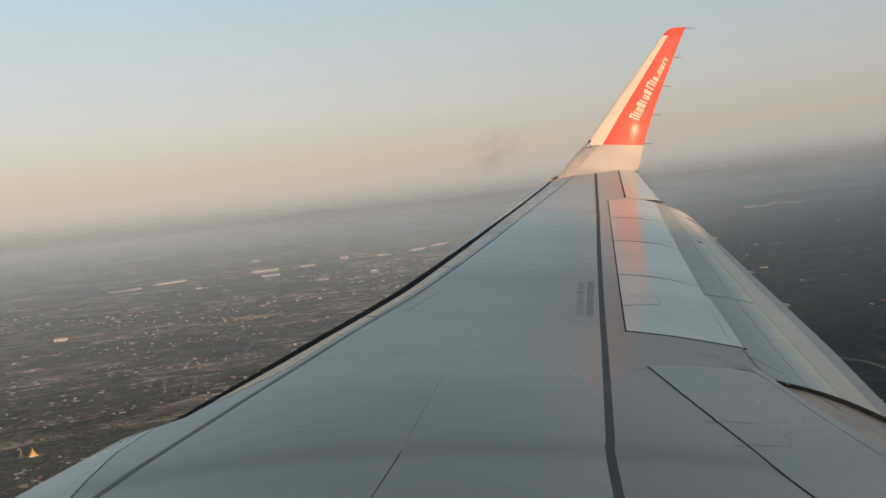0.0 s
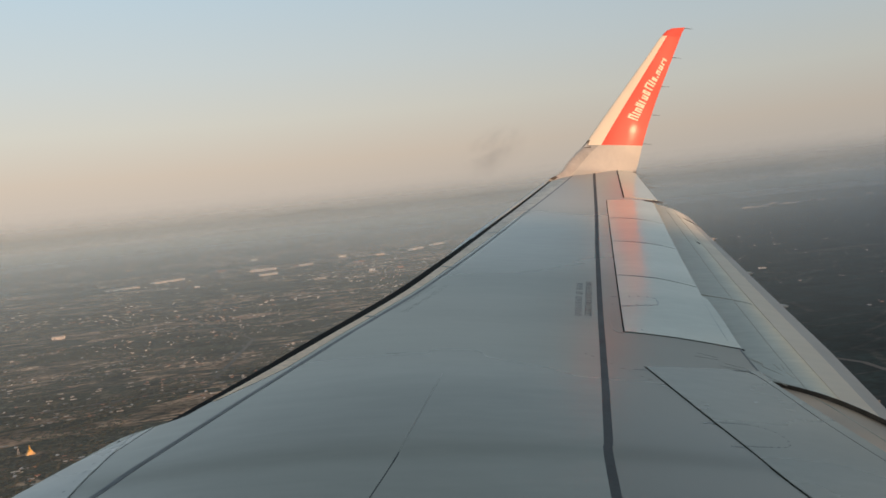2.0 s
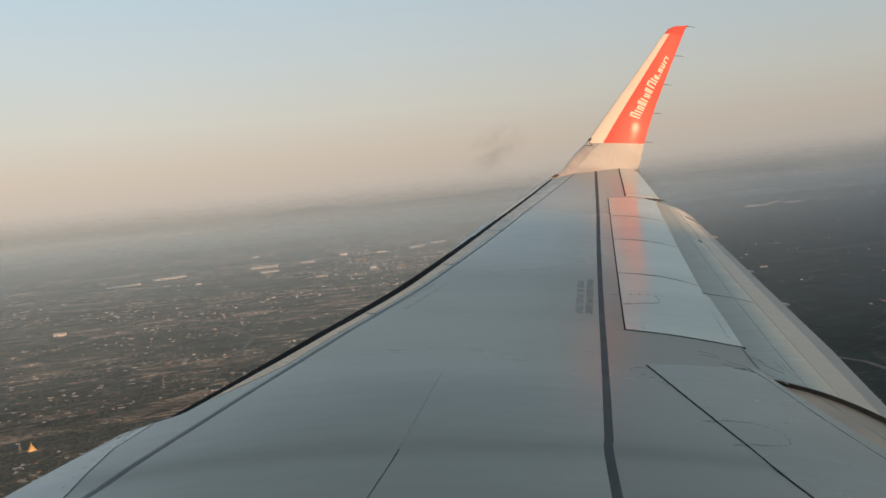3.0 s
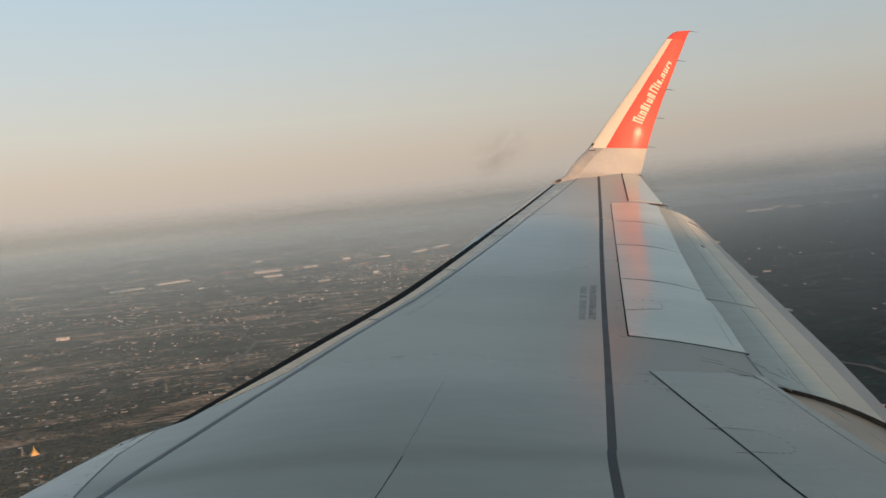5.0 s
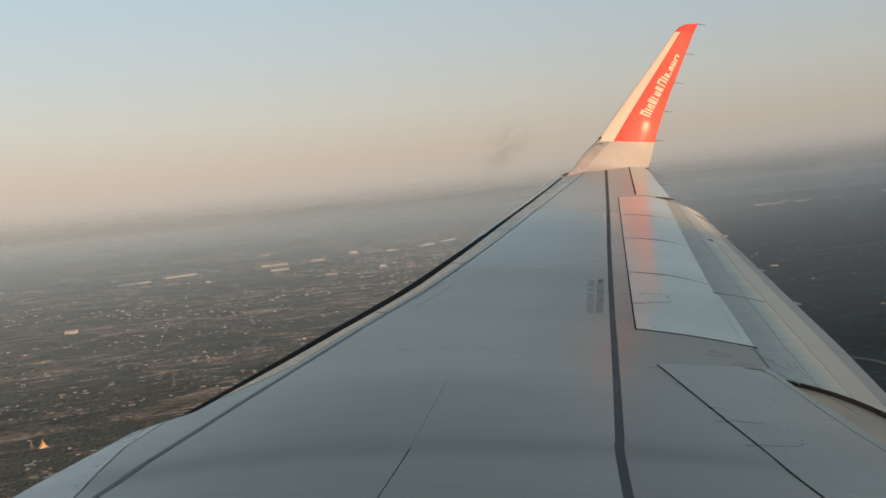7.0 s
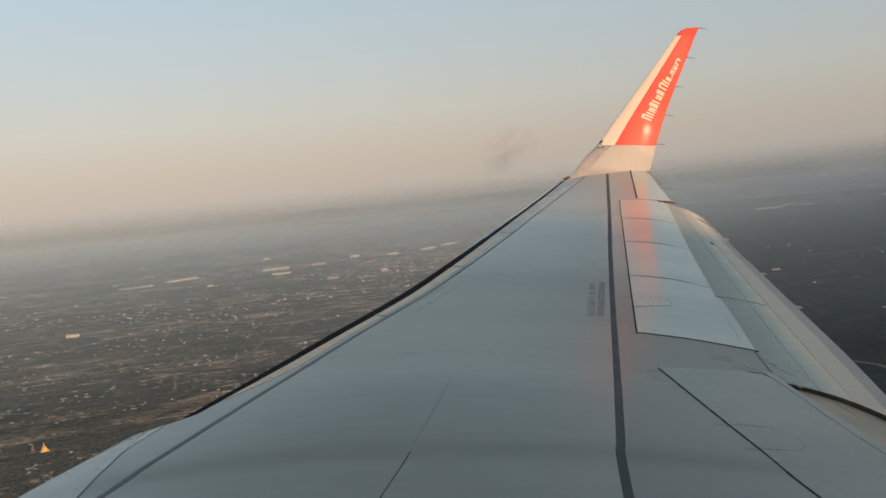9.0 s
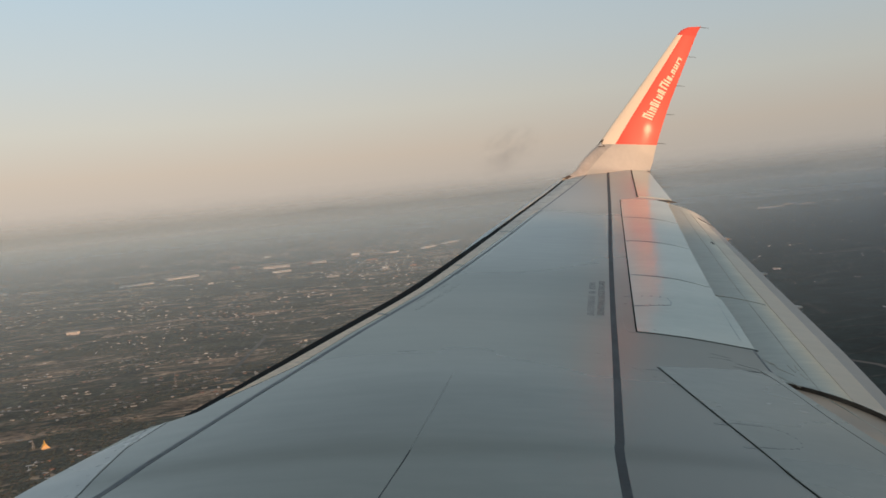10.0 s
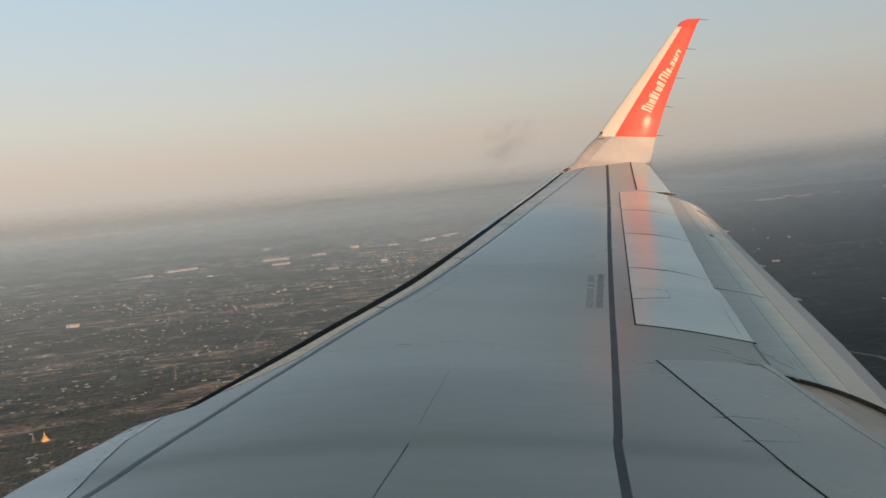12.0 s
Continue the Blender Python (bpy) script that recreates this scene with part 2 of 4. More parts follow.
def part(name, bm, mat, parent, label="", smooth=False):
    bmesh.ops.recalc_face_normals(bm, faces=bm.faces)
    me = bpy.data.meshes.new(name)
    bm.to_mesh(me)
    bm.free()
    if smooth:
        me.shade_smooth()
    me.materials.append(mat)
    ob = new(name, me)
    if parent:
        ob.parent = parent
    if label:
        ob["label"] = label
    return ob


def lerp(a, b, k):
    return a + (b - a) * k


# ---- wing shape ----
def wing_front(y):
    return 0.52 * (y - 1.98)


def wing_chord(y):
    return (6.1 if y < 6.4 else 6.1 + 0.304 * (y - 6.4)) - wing_front(y)


def hinge(y):
    return 4.54 + 0.395 * (y - 6.23)


CREASE = 4.37


def crease(y):
    """Shallow spanwise dip where two skin panels meet, steeper on its outer side."""
    return -math.exp(-((y - CREASE) / (0.11 if y > CREASE else 0.30)) ** 2)


def rear_tilt(x, y):
    """The wing flattens towards the spoilers."""
    u = x - hinge(y)
    inner = min(1.0, max(0.0, (11.0 - y) / 3.5))
    flat = 0.085 * (u - 0.25) / (1 + math.exp(-(u + 0.6 + 0.5 * inner) / (0.22 + 0.1 * inner)))
    bend = 0.0133 * (math.erf(u / 0.3) + 1) - 0.03 * max(0.0, u - 0.35)
    k = min(1.0, max(0.0, u / 0.65))
    bow = 0.006 * (2.2 * k - 4 * k * k)  # the spoilers are slightly bowed along the chord
    return (flat + bend + bow) * min(1.0, max(0.0, (y - 5.2) / 2.0))


def top(x, y):
    """Height of the wing's upper surface: dihedral, upward bend, camber and washout."""
    s = (x - wing_front(y)) / wing_chord(y)
    camber = 1 - max(0.0, 1 - s / 0.4) ** 2.2 if s < 0.4 else 1 - ((s - 0.4) / 0.6) ** 1.7
    return (0.0892 * (y - 1.98) + 0.326 * ((y - 1.98) / 14.5) ** 2 + 0.07 * wing_chord(y) * camber
            + max(0.0, 0.0107 * (y - 6.2)) * (x - hinge(y)) + 0.0068 * crease(y)
            + 0.018 * min(1.0, max(0.0, (y - 6.5) / 3)) * max(0.0, x - hinge(y) + 0.25)
            + rear_tilt(x, y))


ROOT, TIP, KINK = 1.45, 16.24, 5.03


def skin_edge(y):
    """Front edge of the fixed upper skin: the root nose, then the shorter nose behind the slats."""
    d = y - KINK
    root = 2.085 + 0.60 * d
    if y < 4.93:
        return root
    main = 2.275 + 0.478 * d + 0.05 * max(0.0, d) * math.exp(1 - d / 2) - 0.046 * math.exp(-(d / 2.4) ** 2) + 0.025 * min(1.0, max(0.0, d - 3) / 4)
    k = min(1.0, (y - 4.93) / 0.13)
    edge = lerp(root, main, k * k * (3 - 2 * k))
    return max(edge, float(np.interp(y, [15.3, 15.72, 16.02, 16.3], [7.2, 7.57, 7.88, 8.2]))) if y > 15.3 else edge


def front_seal(y):
    return 2.39 + 0.4975 * (y - 4.97) - 0.012 - 0.036 * math.exp(-((y - 4.0) / 1.1) ** 2) + 0.024 * math.exp(-((y - 9.0) / 2.4) ** 2)


def rear_seal(y):
    if y < 4.5:
        return 3.716 + 0.340 * (y - 4.5)
    return 4.523 + 0.392 * (y - 6.53) - 0.006 * min(1.0, max(0.0, (6.0 - y) / 1.5)) + 0.008 * min(1.0, max(0.0, (y - 9) / 2)) - 0.012 * min(1.0, max(0.0, (y - 12) / 4))


def spoiler_back(y):
    """Rear edge of the spoilers: the innermost one reaches a little farther aft."""
    return hinge(y) + float(np.interp(y, [6.124, 6.323, 6.734, 7.284, 7.340, 8.3, 9.1, 10.6, 12.4], [0.736, 0.7385, 0.7234, 0.686, 0.6537, 0.651, 0.649, 0.662, 0.670]))


def flap_front(y):
    return 5.34 + 0.39 * (y - 6.32) - 0.055 * min(1.0, max(0.0, (y - 6.32) / 2.0))


def skin_back(y):
    """Rear edge of the fixed skin, under the spoilers and the aileron."""
    if y < 6.171:
        return float(np.interp(y, [4.0, 4.8, 5.2, 5.437, 5.546, 5.674, 5.765, 5.846, 6.006, 6.171], [5.080, 5.082, 5.088, 5.079, 5.076, 5.088, 5.110, 5.137, 5.192, 5.252]))
    if y < 12.60:
        return spoiler_back(y) - 0.004
    if y < 12.72:
        return lerp(7.719, 7.855, (y - 12.60) / 0.12)
    return 7.853 + 0.352 * (y - 12.713)


def inner_seam(y):
    """Seam between the inboard spoiler and the fixed trailing edge."""
    return float(np.interp(y, [4.0, 4.68, 4.92, 5.13, 5.374, 5.585, 5.753], [4.975, 4.980, 4.984, 4.996, 5.015, 5.023, 5.016]))


def panel(name, x0, x1, ys, nx, mat, parent, up=0.0, thick=0.012, label="", smooth=True, lower=None, height=top):
    """A closed panel that follows the wing's surface between x0(y) and x1(y)."""
    verts, faces, rows = [], [], len(ys)
    for side in (0, 1):
        for y in ys:
            a, b = x0(y), x1(y)
            for i in range(nx + 1):
                x = lerp(a, b, i / nx)
                z = height(x, y) + up
                verts.append((x, y, z if side == 0 else (z - (lower(i / nx, y) if lower else thick))))
    n, w = rows * (nx + 1), nx + 1
    for j in range(rows - 1):
        for i in range(nx):
            q = j * w + i
            faces.append((q, q + 1, q + w + 1, q + w))
            faces.append((n + q, n + q + w, n + q + w + 1, n + q + 1))
    for j in range(rows - 1):
        for i in (0, nx):
            q = j * w + i
            f = (q, q + w, n + q + w, n + q)
            faces.append(f if i == 0 else f[::-1])
    for i in range(nx):
        for j in (0, rows - 1):
            q = j * w + i
            f = (q, n + q, n + q + 1, q + 1)
            faces.append(f if j == 0 else f[::-1])
    ob = mesh_object(name, verts, faces, mat, parent, label, smooth)
    if smooth:
        ob.data.set_sharp_from_angle(angle=radians(35))
    return ob


def steps(a, b, n):
    return [lerp(a, b, i / n) for i in range(n + 1)]


def stripe(name, path, width, ys, mat, parent, up=0.003, label="", height=top):
    """A thin strip along path(y), as wide as width(y)."""
    return panel(name, lambda y: path(y) - width(y) / 2, lambda y: path(y) + width(y) / 2, ys, 2, mat, parent, up, 0.006, label, True, height=height)


def bar(name, p, q, width, mat, parent, up=0.003, n=6, label="", height=top):
    """A thin straight strip on the surface from plan point p to plan point q."""
    d = (Vector(q) - Vector(p))
    s = Vector((-d.y, d.x)).normalized() * width / 2
    verts, faces = [], []
    for i in range(n + 1):
        c = Vector(p) + d * (i / n)
        for e, dz in ((s, 0), (-s, 0), (-s, -0.006), (s, -0.006)):
            verts.append((c.x + e.x, c.y + e.y, height(c.x + e.x, c.y + e.y) + up + dz))
    for i in range(n):
        for k in range(4):
            a, b = i * 4 + k, i * 4 + (k + 1) % 4
            faces.append((a, a + 4, b + 4, b))
    faces += [(0, 1, 2, 3), (n * 4 + 3, n * 4 + 2, n * 4 + 1, n * 4)]
    return mesh_object(name, verts, faces, mat, parent, label)


def rod(name, p, q, r, mat, parent, label="", n=6):
    p, q = Vector(p), Vector(q)
    d = (q - p).normalized()
    u = d.orthogonal().normalized()
    w = d.cross(u)
    verts, faces = [], []
    for c, k in ((p, 1.0), (q, 0.5)):
        for i in range(n):
            a = 2 * math.pi * i / n
            verts.append(c + (u * math.cos(a) + w * math.sin(a)) * r * k)
    for i in range(n):
        j = (i + 1) % n
        faces.append((i, j, n + j, n + i))
    faces += [tuple(range(n - 1, -1, -1)), tuple(range(n, 2 * n))]
    return mesh_object(name, verts, faces, mat, parent, label)


# ---- aircraft wing ----
wing = tagged(new("aircraft_wing"), "grey swept airliner wing with upturned red and white tip", "wing")
wing.matrix_world = PLANE

FINE = steps(3.9, 4.55, 24)
ys_all = sorted(set(steps(ROOT, KINK, 10) + FINE + steps(4.93, 5.10, 8) + steps(KINK + 0.16, TIP, 44) + [5.6, 5.74, 5.85, 5.95, 6.05, 6.15, 6.23, 6.31, 12.60, 12.64, 12.68, 12.72, 7.284, 7.340, 5.46, 5.52, 5.58, 5.65, 5.72, 5.78, 5.82, 5.91, 6.0, 6.08, 6.171, 6.2]))


def depth(k, y):
    return 0.02 + 0.115 * wing_chord(y) * (max(0.0, k * (1 - k)) ** 0.5 * 1.3 + 0.18 * (1 - k))


panel("upper_skin", skin_edge, skin_back, ys_all, 60, M_SKIN, wing, lower=depth)

# nose of the fixed wing, rounded under the upper skin along the root
verts, faces = [], []
ys_root = steps(ROOT, KINK + 0.02, 12)
for y in ys_root:
    x = skin_edge(y)
    for a in range(9):
        g = math.pi * a / 8
        verts.append((x + 0.03 - 0.045 * math.sin(g), y, top(x, y) - 0.004 - 0.16 * (1 - math.cos(g))))
for j in range(len(ys_root) - 1):
    for a in range(8):
        q = j * 9 + a
        faces.append((q, q + 1, q + 10, q + 9))
mesh_object("root_nose", verts, faces, M_ROOT, wing, "pale rounded leading edge at the wing root", True)
panel("root_fairing", lambda y: skin_edge(y) + 0.004, lambda y: max(skin_edge(y) + 0.01, 1.954 + 0.19 * (y - 4.36)), sorted(set(steps(ROOT, 4.99, 14) + FINE)), 6, M_ROOT, wing,
      0.0015, 0.008, "pale fairing panel held by a row of fasteners")
bar("fairing_seam", (1.76, 3.35), (1.957, 4.36), 0.0035, M_FAINT, wing, 0.0017, 8)
bar("fairing_seam", (1.957, 4.36), (2.07, 4.95), 0.0035, M_FAINT, wing, 0.0017, 8)
for i in range(9):
    y = 4.30 + i * 0.075
    bar("fastener", (1.922 + 0.20 * (y - 4.36) - 0.005, y), (1.922 + 0.20 * (y - 4.36) + 0.005, y + 0.002), 0.004, M_FAINT, wing, 0.0018, 1)

# exposed metal nose between the slat slot and the front seal
def nose_back(y):
    return lerp(skin_edge(y), front_seal(y) - 0.03, min(0.97, max(0.0, (y - 5.14) * 2.0), 0.84 + 0.05 * noise.noise((y * 2.6, 0.3, 0)) + 0.02 * (y - 6)))


ys_slat = steps(5.2, 15.3, 80)
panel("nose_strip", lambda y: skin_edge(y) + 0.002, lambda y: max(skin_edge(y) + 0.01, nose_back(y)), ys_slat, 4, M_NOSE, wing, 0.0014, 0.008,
      "bare metal strip behind the slat slot, warm sky painted in")
stripe("front_seal", front_seal, lambda y: 0.026 - 0.0007 * (y - 5), sorted(set(steps(1.9, 15.95, 90) + FINE)), M_FLINE, wing, 0.0009, "grey sealant line along the front spar")
stripe("rear_seal", rear_seal, lambda y: 0.036 + 0.001 * (y - 5), sorted(set(steps(2.2, 16.05, 70) + FINE)), M_LINE, wing, 0.0010, "dark walkway line along the rear spar")


# slot and slat
def slot_wide(y):
    d = max(0.0, y - KINK)
    return lerp(1.0, 0.92, min(1.0, max(0.0, (y - 7.5) / 3))) * max(0.004, skin_edge(y) - (2.222 + 0.478 * d + 0.036 * d * math.exp(1 - d / 1.8) - 0.050 * math.exp(-(d / 2.4) ** 2)))


def slot_top(x, y):
    return top(x, y) - 0.006


panel("slat_slot", lambda y: skin_edge(y) - slot_wide(y), lambda y: skin_edge(y) + 0.01, steps(KINK - 0.06, 5.3, 8) + ys_slat[1:], 2, M_GAP, wing, 0.0, 0.05,
      "black open slot behind the extended slat", height=slot_top)


def slat_top(x, y):
    f = skin_edge(y) - slot_wide(y)
    u = f + 0.012 - x
    return slot_top(f, y) + lerp(-0.13, 0.011, min(1, max(0, (y - 5.5) / 4.5))) - lerp(1.8, 5.0, min(1, max(0, (y - 6.5) / 3.0))) * u * u - lerp(0.45, 0.0, min(1, max(0, (y - 6.5) / 3.0))) * u


for a, b in ((5.15, 7.55), (7.56, 10.25), (10.26, 12.95), (12.96, 15.3)):
    panel("slat", lambda y: skin_edge(y) - 0.26, lambda y: skin_edge(y) - slot_wide(y) + 0.012, steps(a, b, 10), 8, M_SLAT, wing, 0.0, 0.03, "extended metal leading-edge slat", height=slat_top)
for y in (6.6, 8.2, 9.9, 11.6, 13.2, 14.2, 14.9):
    bar("nose_joint", (skin_edge(y) + 0.02, y), (front_seal(y) - 0.02, y - 0.06), 0.02, M_FAINT, wing, 0.0025, 3)

# thin seams in the skin
bar("skin_seam", (2.82, 4.09), (2.96, 4.43), 0.0028, M_LINE, wing, 0.001, 3)
bar("skin_seam", (2.96, 4.43), (3.28, 5.27), 0.002, M_GHOST, wing, 0.0008, 6)
bar("skin_seam", (2.68, 3.72), (2.82, 4.09), 0.0028, M_LINE, wing, 0.001, 3)

# ---- spoilers ----
JOINTS = [6.245, 7.846, 9.358, 10.87, 12.405]


def joint_y(j, x):
    u = max(0.0, x - hinge(j))
    if j < 7:
        return j + float(np.interp(u, [0, 0.2, 0.4, 0.75], [0.008, -0.03, -0.058, -0.075]))
    return j - (0.36 * u if j < 12 else 0.0)


def spoiler(j0, j1, label):
    """One spoiler panel between two joints, skewed with them."""
    verts, faces, nx, ny = [], [], 8, 26
    for side in (0, 1):
        for j in range(ny + 1):
            for i in range(nx + 1):
                k = i / nx
                ya, yb = j0 + 0.008, j1 - 0.008
                y = lerp(ya, yb, j / ny)
                x = lerp(hinge(y) + 0.008, spoiler_back(y), k)
                y = lerp(joint_y(j0, x) + 0.008, joint_y(j1, x) - 0.008, j / ny)
                x = lerp(hinge(y) + 0.008, spoiler_back(y), k)
                verts.append((x, y, top(x, y) + 0.004 - side * (0.02 + 0.02 * (1 - k))))
    w, n = nx + 1, (nx + 1) * (ny + 1)
    for j in range(ny):
        for i in range(nx):
            q = j * w + i
            faces += [(q, q + 1, q + w + 1, q + w), (n + q, n + q + w, n + q + w + 1, n + q + 1)]
    for j in range(ny):
        for i in (0, nx):
            q = j * w + i
            f = (q, q + w, n + q + w, n + q)
            faces.append(f if i == 0 else f[::-1])
    for i in range(nx):
        for j in (0, ny):
            q = j * w + i
            f = (q, n + q, n + q + 1, q + 1)
            faces.append(f if j == 0 else f[::-1])
    ob = mesh_object("spoiler", verts, faces, M_PANEL, wing, label, True)
    ob.data.set_sharp_from_angle(angle=radians(30))
    return ob


for j0, j1 in zip(JOINTS, JOINTS[1:]):
    spoiler(j0, j1, "closed pale grey spoiler panel")
stripe("spoiler_gap", lambda y: hinge(y) + 0.002, lambda y: 0.009, steps(JOINTS[0], JOINTS[-1], 30), M_GAP, wing, 0.0012)
for i, j in enumerate(JOINTS):
    xa, xb = hinge(j), spoiler_back(j)
    xb -= 0.012 if i == 0 else 0.05 + (0.15 if 0 < i < 4 else 0.0)
    if 0 < i < 4:
        bar("spoiler_joint", (xa + 0.01, joint_y(j, xa + 0.01)), (xb, joint_y(j, xb)), 0.010 + 0.005 * i, M_JOINT, wing, 0.0048, 8)
    else:
        for a, b in ((0.0, 0.27), (0.27, 0.53), (0.53, 1.0)):
            p, q = lerp(xa, xb, a), lerp(xa, xb, b)
            bar("spoiler_gap", (p, joint_y(j, p)), (q, joint_y(j, q)), 0.010, M_GAP, wing, 0.0012 if i == 0 else 0.0022, 3)
bar("spoiler_seam", (5.251, 6.319), (5.421, 6.808), 0.004, M_HAIR, wing, 0.0048, 6)
bar("spoiler_seam", (5.421, 6.808), (5.612, 7.33), 0.004, M_HAIR, wing, 0.0048, 6)

# inboard spoiler beside the flap
def inboard_front(y):
    return float(np.interp(y, [4.2, 4.52, 4.84, 5.554], [4.321, 4.322, 4.330, 4.354]))


def inboard_end(x):
    return 5.549 + 0.24 * (x - 4.354)


verts, faces, NX, NY = [], [], 10, 30
for side in (0, 1):
    for j in range(NY + 1):
        for i in range(NX + 1):
            x = lerp(4.34, 5.04, i / NX)
            y = lerp(1.9, inboard_end(x), j / NY)
            x = lerp(inboard_front(y) + 0.004, inner_seam(y) - 0.003, i / NX)
            y = lerp(1.9, inboard_end(x), j / NY)
            if j == NY and i >= NX - 1:
                y -= 0.02 + 0.03 * (i - NX + 1)
            verts.append((x, y, top(x, y) + 0.004 - 0.03 * side))
w, n = NX + 1, (NX + 1) * (NY + 1)
for j in range(NY):
    for i in range(NX):
        q = j * w + i
        faces += [(q, q + 1, q + w + 1, q + w), (n + q, n + q + w, n + q + w + 1, n + q + 1)]
for i in range(NX):
    faces.append((n - w + i, n - w + i + 1, 2 * n - w + i + 1, 2 * n - w + i))
for j in range(NY):
    for i, flip in ((0, 1), (NX, -1)):
        q = j * w + i
        faces.append((q, q + w, n + q + w, n + q)[::flip])
inboard = mesh_object("inboard_spoiler", verts, faces, M_PANEL_IN, wing, "closed inboard spoiler panel, grey darkened for root shade", True)
inboard.data.set_sharp_from_angle(angle=radians(30))
for ya, yb in ((2.0, 4.2), (4.2, 4.84), (4.84, 5.556)):
    bar("spoiler_gap", (inboard_front(ya), ya), (inboard_front(yb), yb), 0.0058, M_GAP, wing, 0.0012, 8)
bar("spoiler_edge", (4.36, inboard_end(4.36) + 0.004), (5.0, inboard_end(5.0) + 0.004), 0.005, M_HAIR, wing, 0.0022, 8)
stripe("spoiler_seam", lambda y: inner_seam(y) + 0.001, lambda y: 0.005, steps(2.0, 5.70, 24), M_FAINT, wing, 0.0025)
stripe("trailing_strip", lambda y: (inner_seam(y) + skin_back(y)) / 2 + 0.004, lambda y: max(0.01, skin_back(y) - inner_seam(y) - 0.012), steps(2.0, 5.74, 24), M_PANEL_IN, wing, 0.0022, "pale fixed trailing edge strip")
# dark strip painted for the skin edge's shade and grime
stripe("edge_shade_line", lambda y: skin_back(y) - 0.008, lambda y: 0.013, steps(5.6, 6.17, 14), M_FLINE, wing, 0.0012, "dark line of shade and grime at the skin's rear edge")
# hatch with a row of fasteners round its rounded end, crossing the gap
ARC = [(4.33, 4.842), (4.39, 4.852), (4.458, 4.858), (4.495, 4.856), (4.531, 4.850), (4.558, 4.834), (4.582, 4.806), (4.592, 4.762), (4.584, 4.714), (4.558, 4.668), (4.521, 4.641), (4.485, 4.630),
       (4.447, 4.622), (4.407, 4.615), (4.37, 4.611)]
for i, (x, y) in enumerate(ARC):
    bar("fastener", (x - 0.005, y), (x + 0.005, y), 0.006, M_FAINT, wing, 0.0048, 1)
bar("hatch_seam", (4.345, 4.846), (4.50, 4.858), 0.0045, M_FAINT, wing, 0.0046, 4)
bar("hatch_seam", (4.335, 4.607), (4.43, 4.617), 0.0035, M_FAINT, wing, 0.0046, 4)
bar("bracket_mark", (4.268, 4.829), (4.322, 4.838), 0.010, M_FAINT, wing, 0.0006, 2)
bar("bracket_mark", (4.262, 4.597), (4.318, 4.603), 0.005, M_FAINT, wing, 0.0006, 2)
bar("bracket_mark", (4.27, 5.50), (4.36, 5.51), 0.010, M_FAINT, wing, 0.0006, 2)
for i in range(9):
    bar("fastener", (4.10 + 0.026 * i, 5.72 - 0.055 * i + 0.02 * (i % 2)), (4.115 + 0.026 * i, 5.72 - 0.055 * i + 0.02 * (i % 2)), 0.005, M_GHOST, wing, 0.001, 1)
for x, y, dx, dy in ((4.84, 5.93, 0.10, -0.035), (4.79, 5.86, 0.13, -0.01), (4.93, 5.80, 0.10, -0.045), (4.87, 5.74, 0.15, -0.03), (5.0, 5.72, 0.05, -0.04)):
    bar("scratch", (x, y), (x + dx, y + dy), 0.0045, M_GHOST, wing, 0.001, 2)

# actuator hatch in the first spoiler: marks on both sides of the hinge gap, fasteners and a rounded end
bar("bracket_mark", (4.852, 7.155), (4.906, 7.163), 0.018, M_FAINT, wing, 0.0006, 2)
bar("bracket_mark", (4.803, 6.878), (4.872, 6.880), 0.020, M_FAINT, wing, 0.0048, 2)
bar("hatch_seam", (4.872, 6.880), (5.055, 6.912), 0.006, M_HAIR, wing, 0.0047, 3)
for x, y in ((4.766, 6.94), (4.972, 7.143), (5.037, 7.141), (5.097, 7.126), (5.136, 7.094), (4.927, 6.907), (4.988, 6.909), (4.602, 6.272), (4.685, 6.312), (5.02, 6.908)):
    bar("fastener", (x, y), (x + 0.011, y), 0.018, M_FAINT, wing, 0.0048 if x > hinge(y) else 0.0006, 1)
for (xa, ya), (xb, yb) in zip(((5.134, 7.053), (5.117, 6.984), (5.079, 6.922)), ((5.117, 6.984), (5.079, 6.922), (5.05, 6.915))):
    bar("hatch_seam", (xa, ya), (xb, yb), 0.007, M_HAIR, wing, 0.0047, 2)
CURVE = [(4.848, 7.203), (4.687, 6.796), (4.563, 6.483), (4.512, 6.32), (4.502, 6.25), (4.51, 6.228), (4.539, 6.223)]
for p, q in zip(CURVE, CURVE[1:]):
    bar("skin_seam", p, q, 0.004, M_GHOST, wing, 0.0009, 3)

# ---- aileron ----
def aileron_front(y):
    return 7.304 + 0.398 * (y - 12.583)


def aileron_back(y):
    return 7.853 + 0.352 * (y - 12.713)


panel("aileron", lambda y: aileron_front(y) + 0.01, aileron_back, steps(12.66, 16.15, 14), 6, M_PANEL, wing, 0.004, 0.03, "closed pale grey aileron")
stripe("aileron_gap", aileron_front, lambda y: 0.017, steps(12.6, 16.25, 14), M_GAP, wing, 0.0045)
bar("aileron_end", (7.58, 12.42), (7.80, 12.53), 0.16, M_RUST, wing, 0.006, 4, "brown worn aileron end bracket")
bar("aileron_tip_mark", (9.02, 16.06), (9.08, 16.08), 0.08, M_RUST, wing, 0.012, 2, "small dark aileron bracket")
for i in range(4):
    y = 14.2 + 0.55 * i
    x = aileron_back(y)
    rod("static_wick", (x - 0.02, y, top(x, y)), (x + 0.17, y + 0.02, top(x, y) - 0.02), 0.006, M_STENCIL, wing)


# ---- flaps ----
def flap_back(y):
    return 6.085 + (0.372 if y > 6.5 else 0.40) * (y - 6.5)


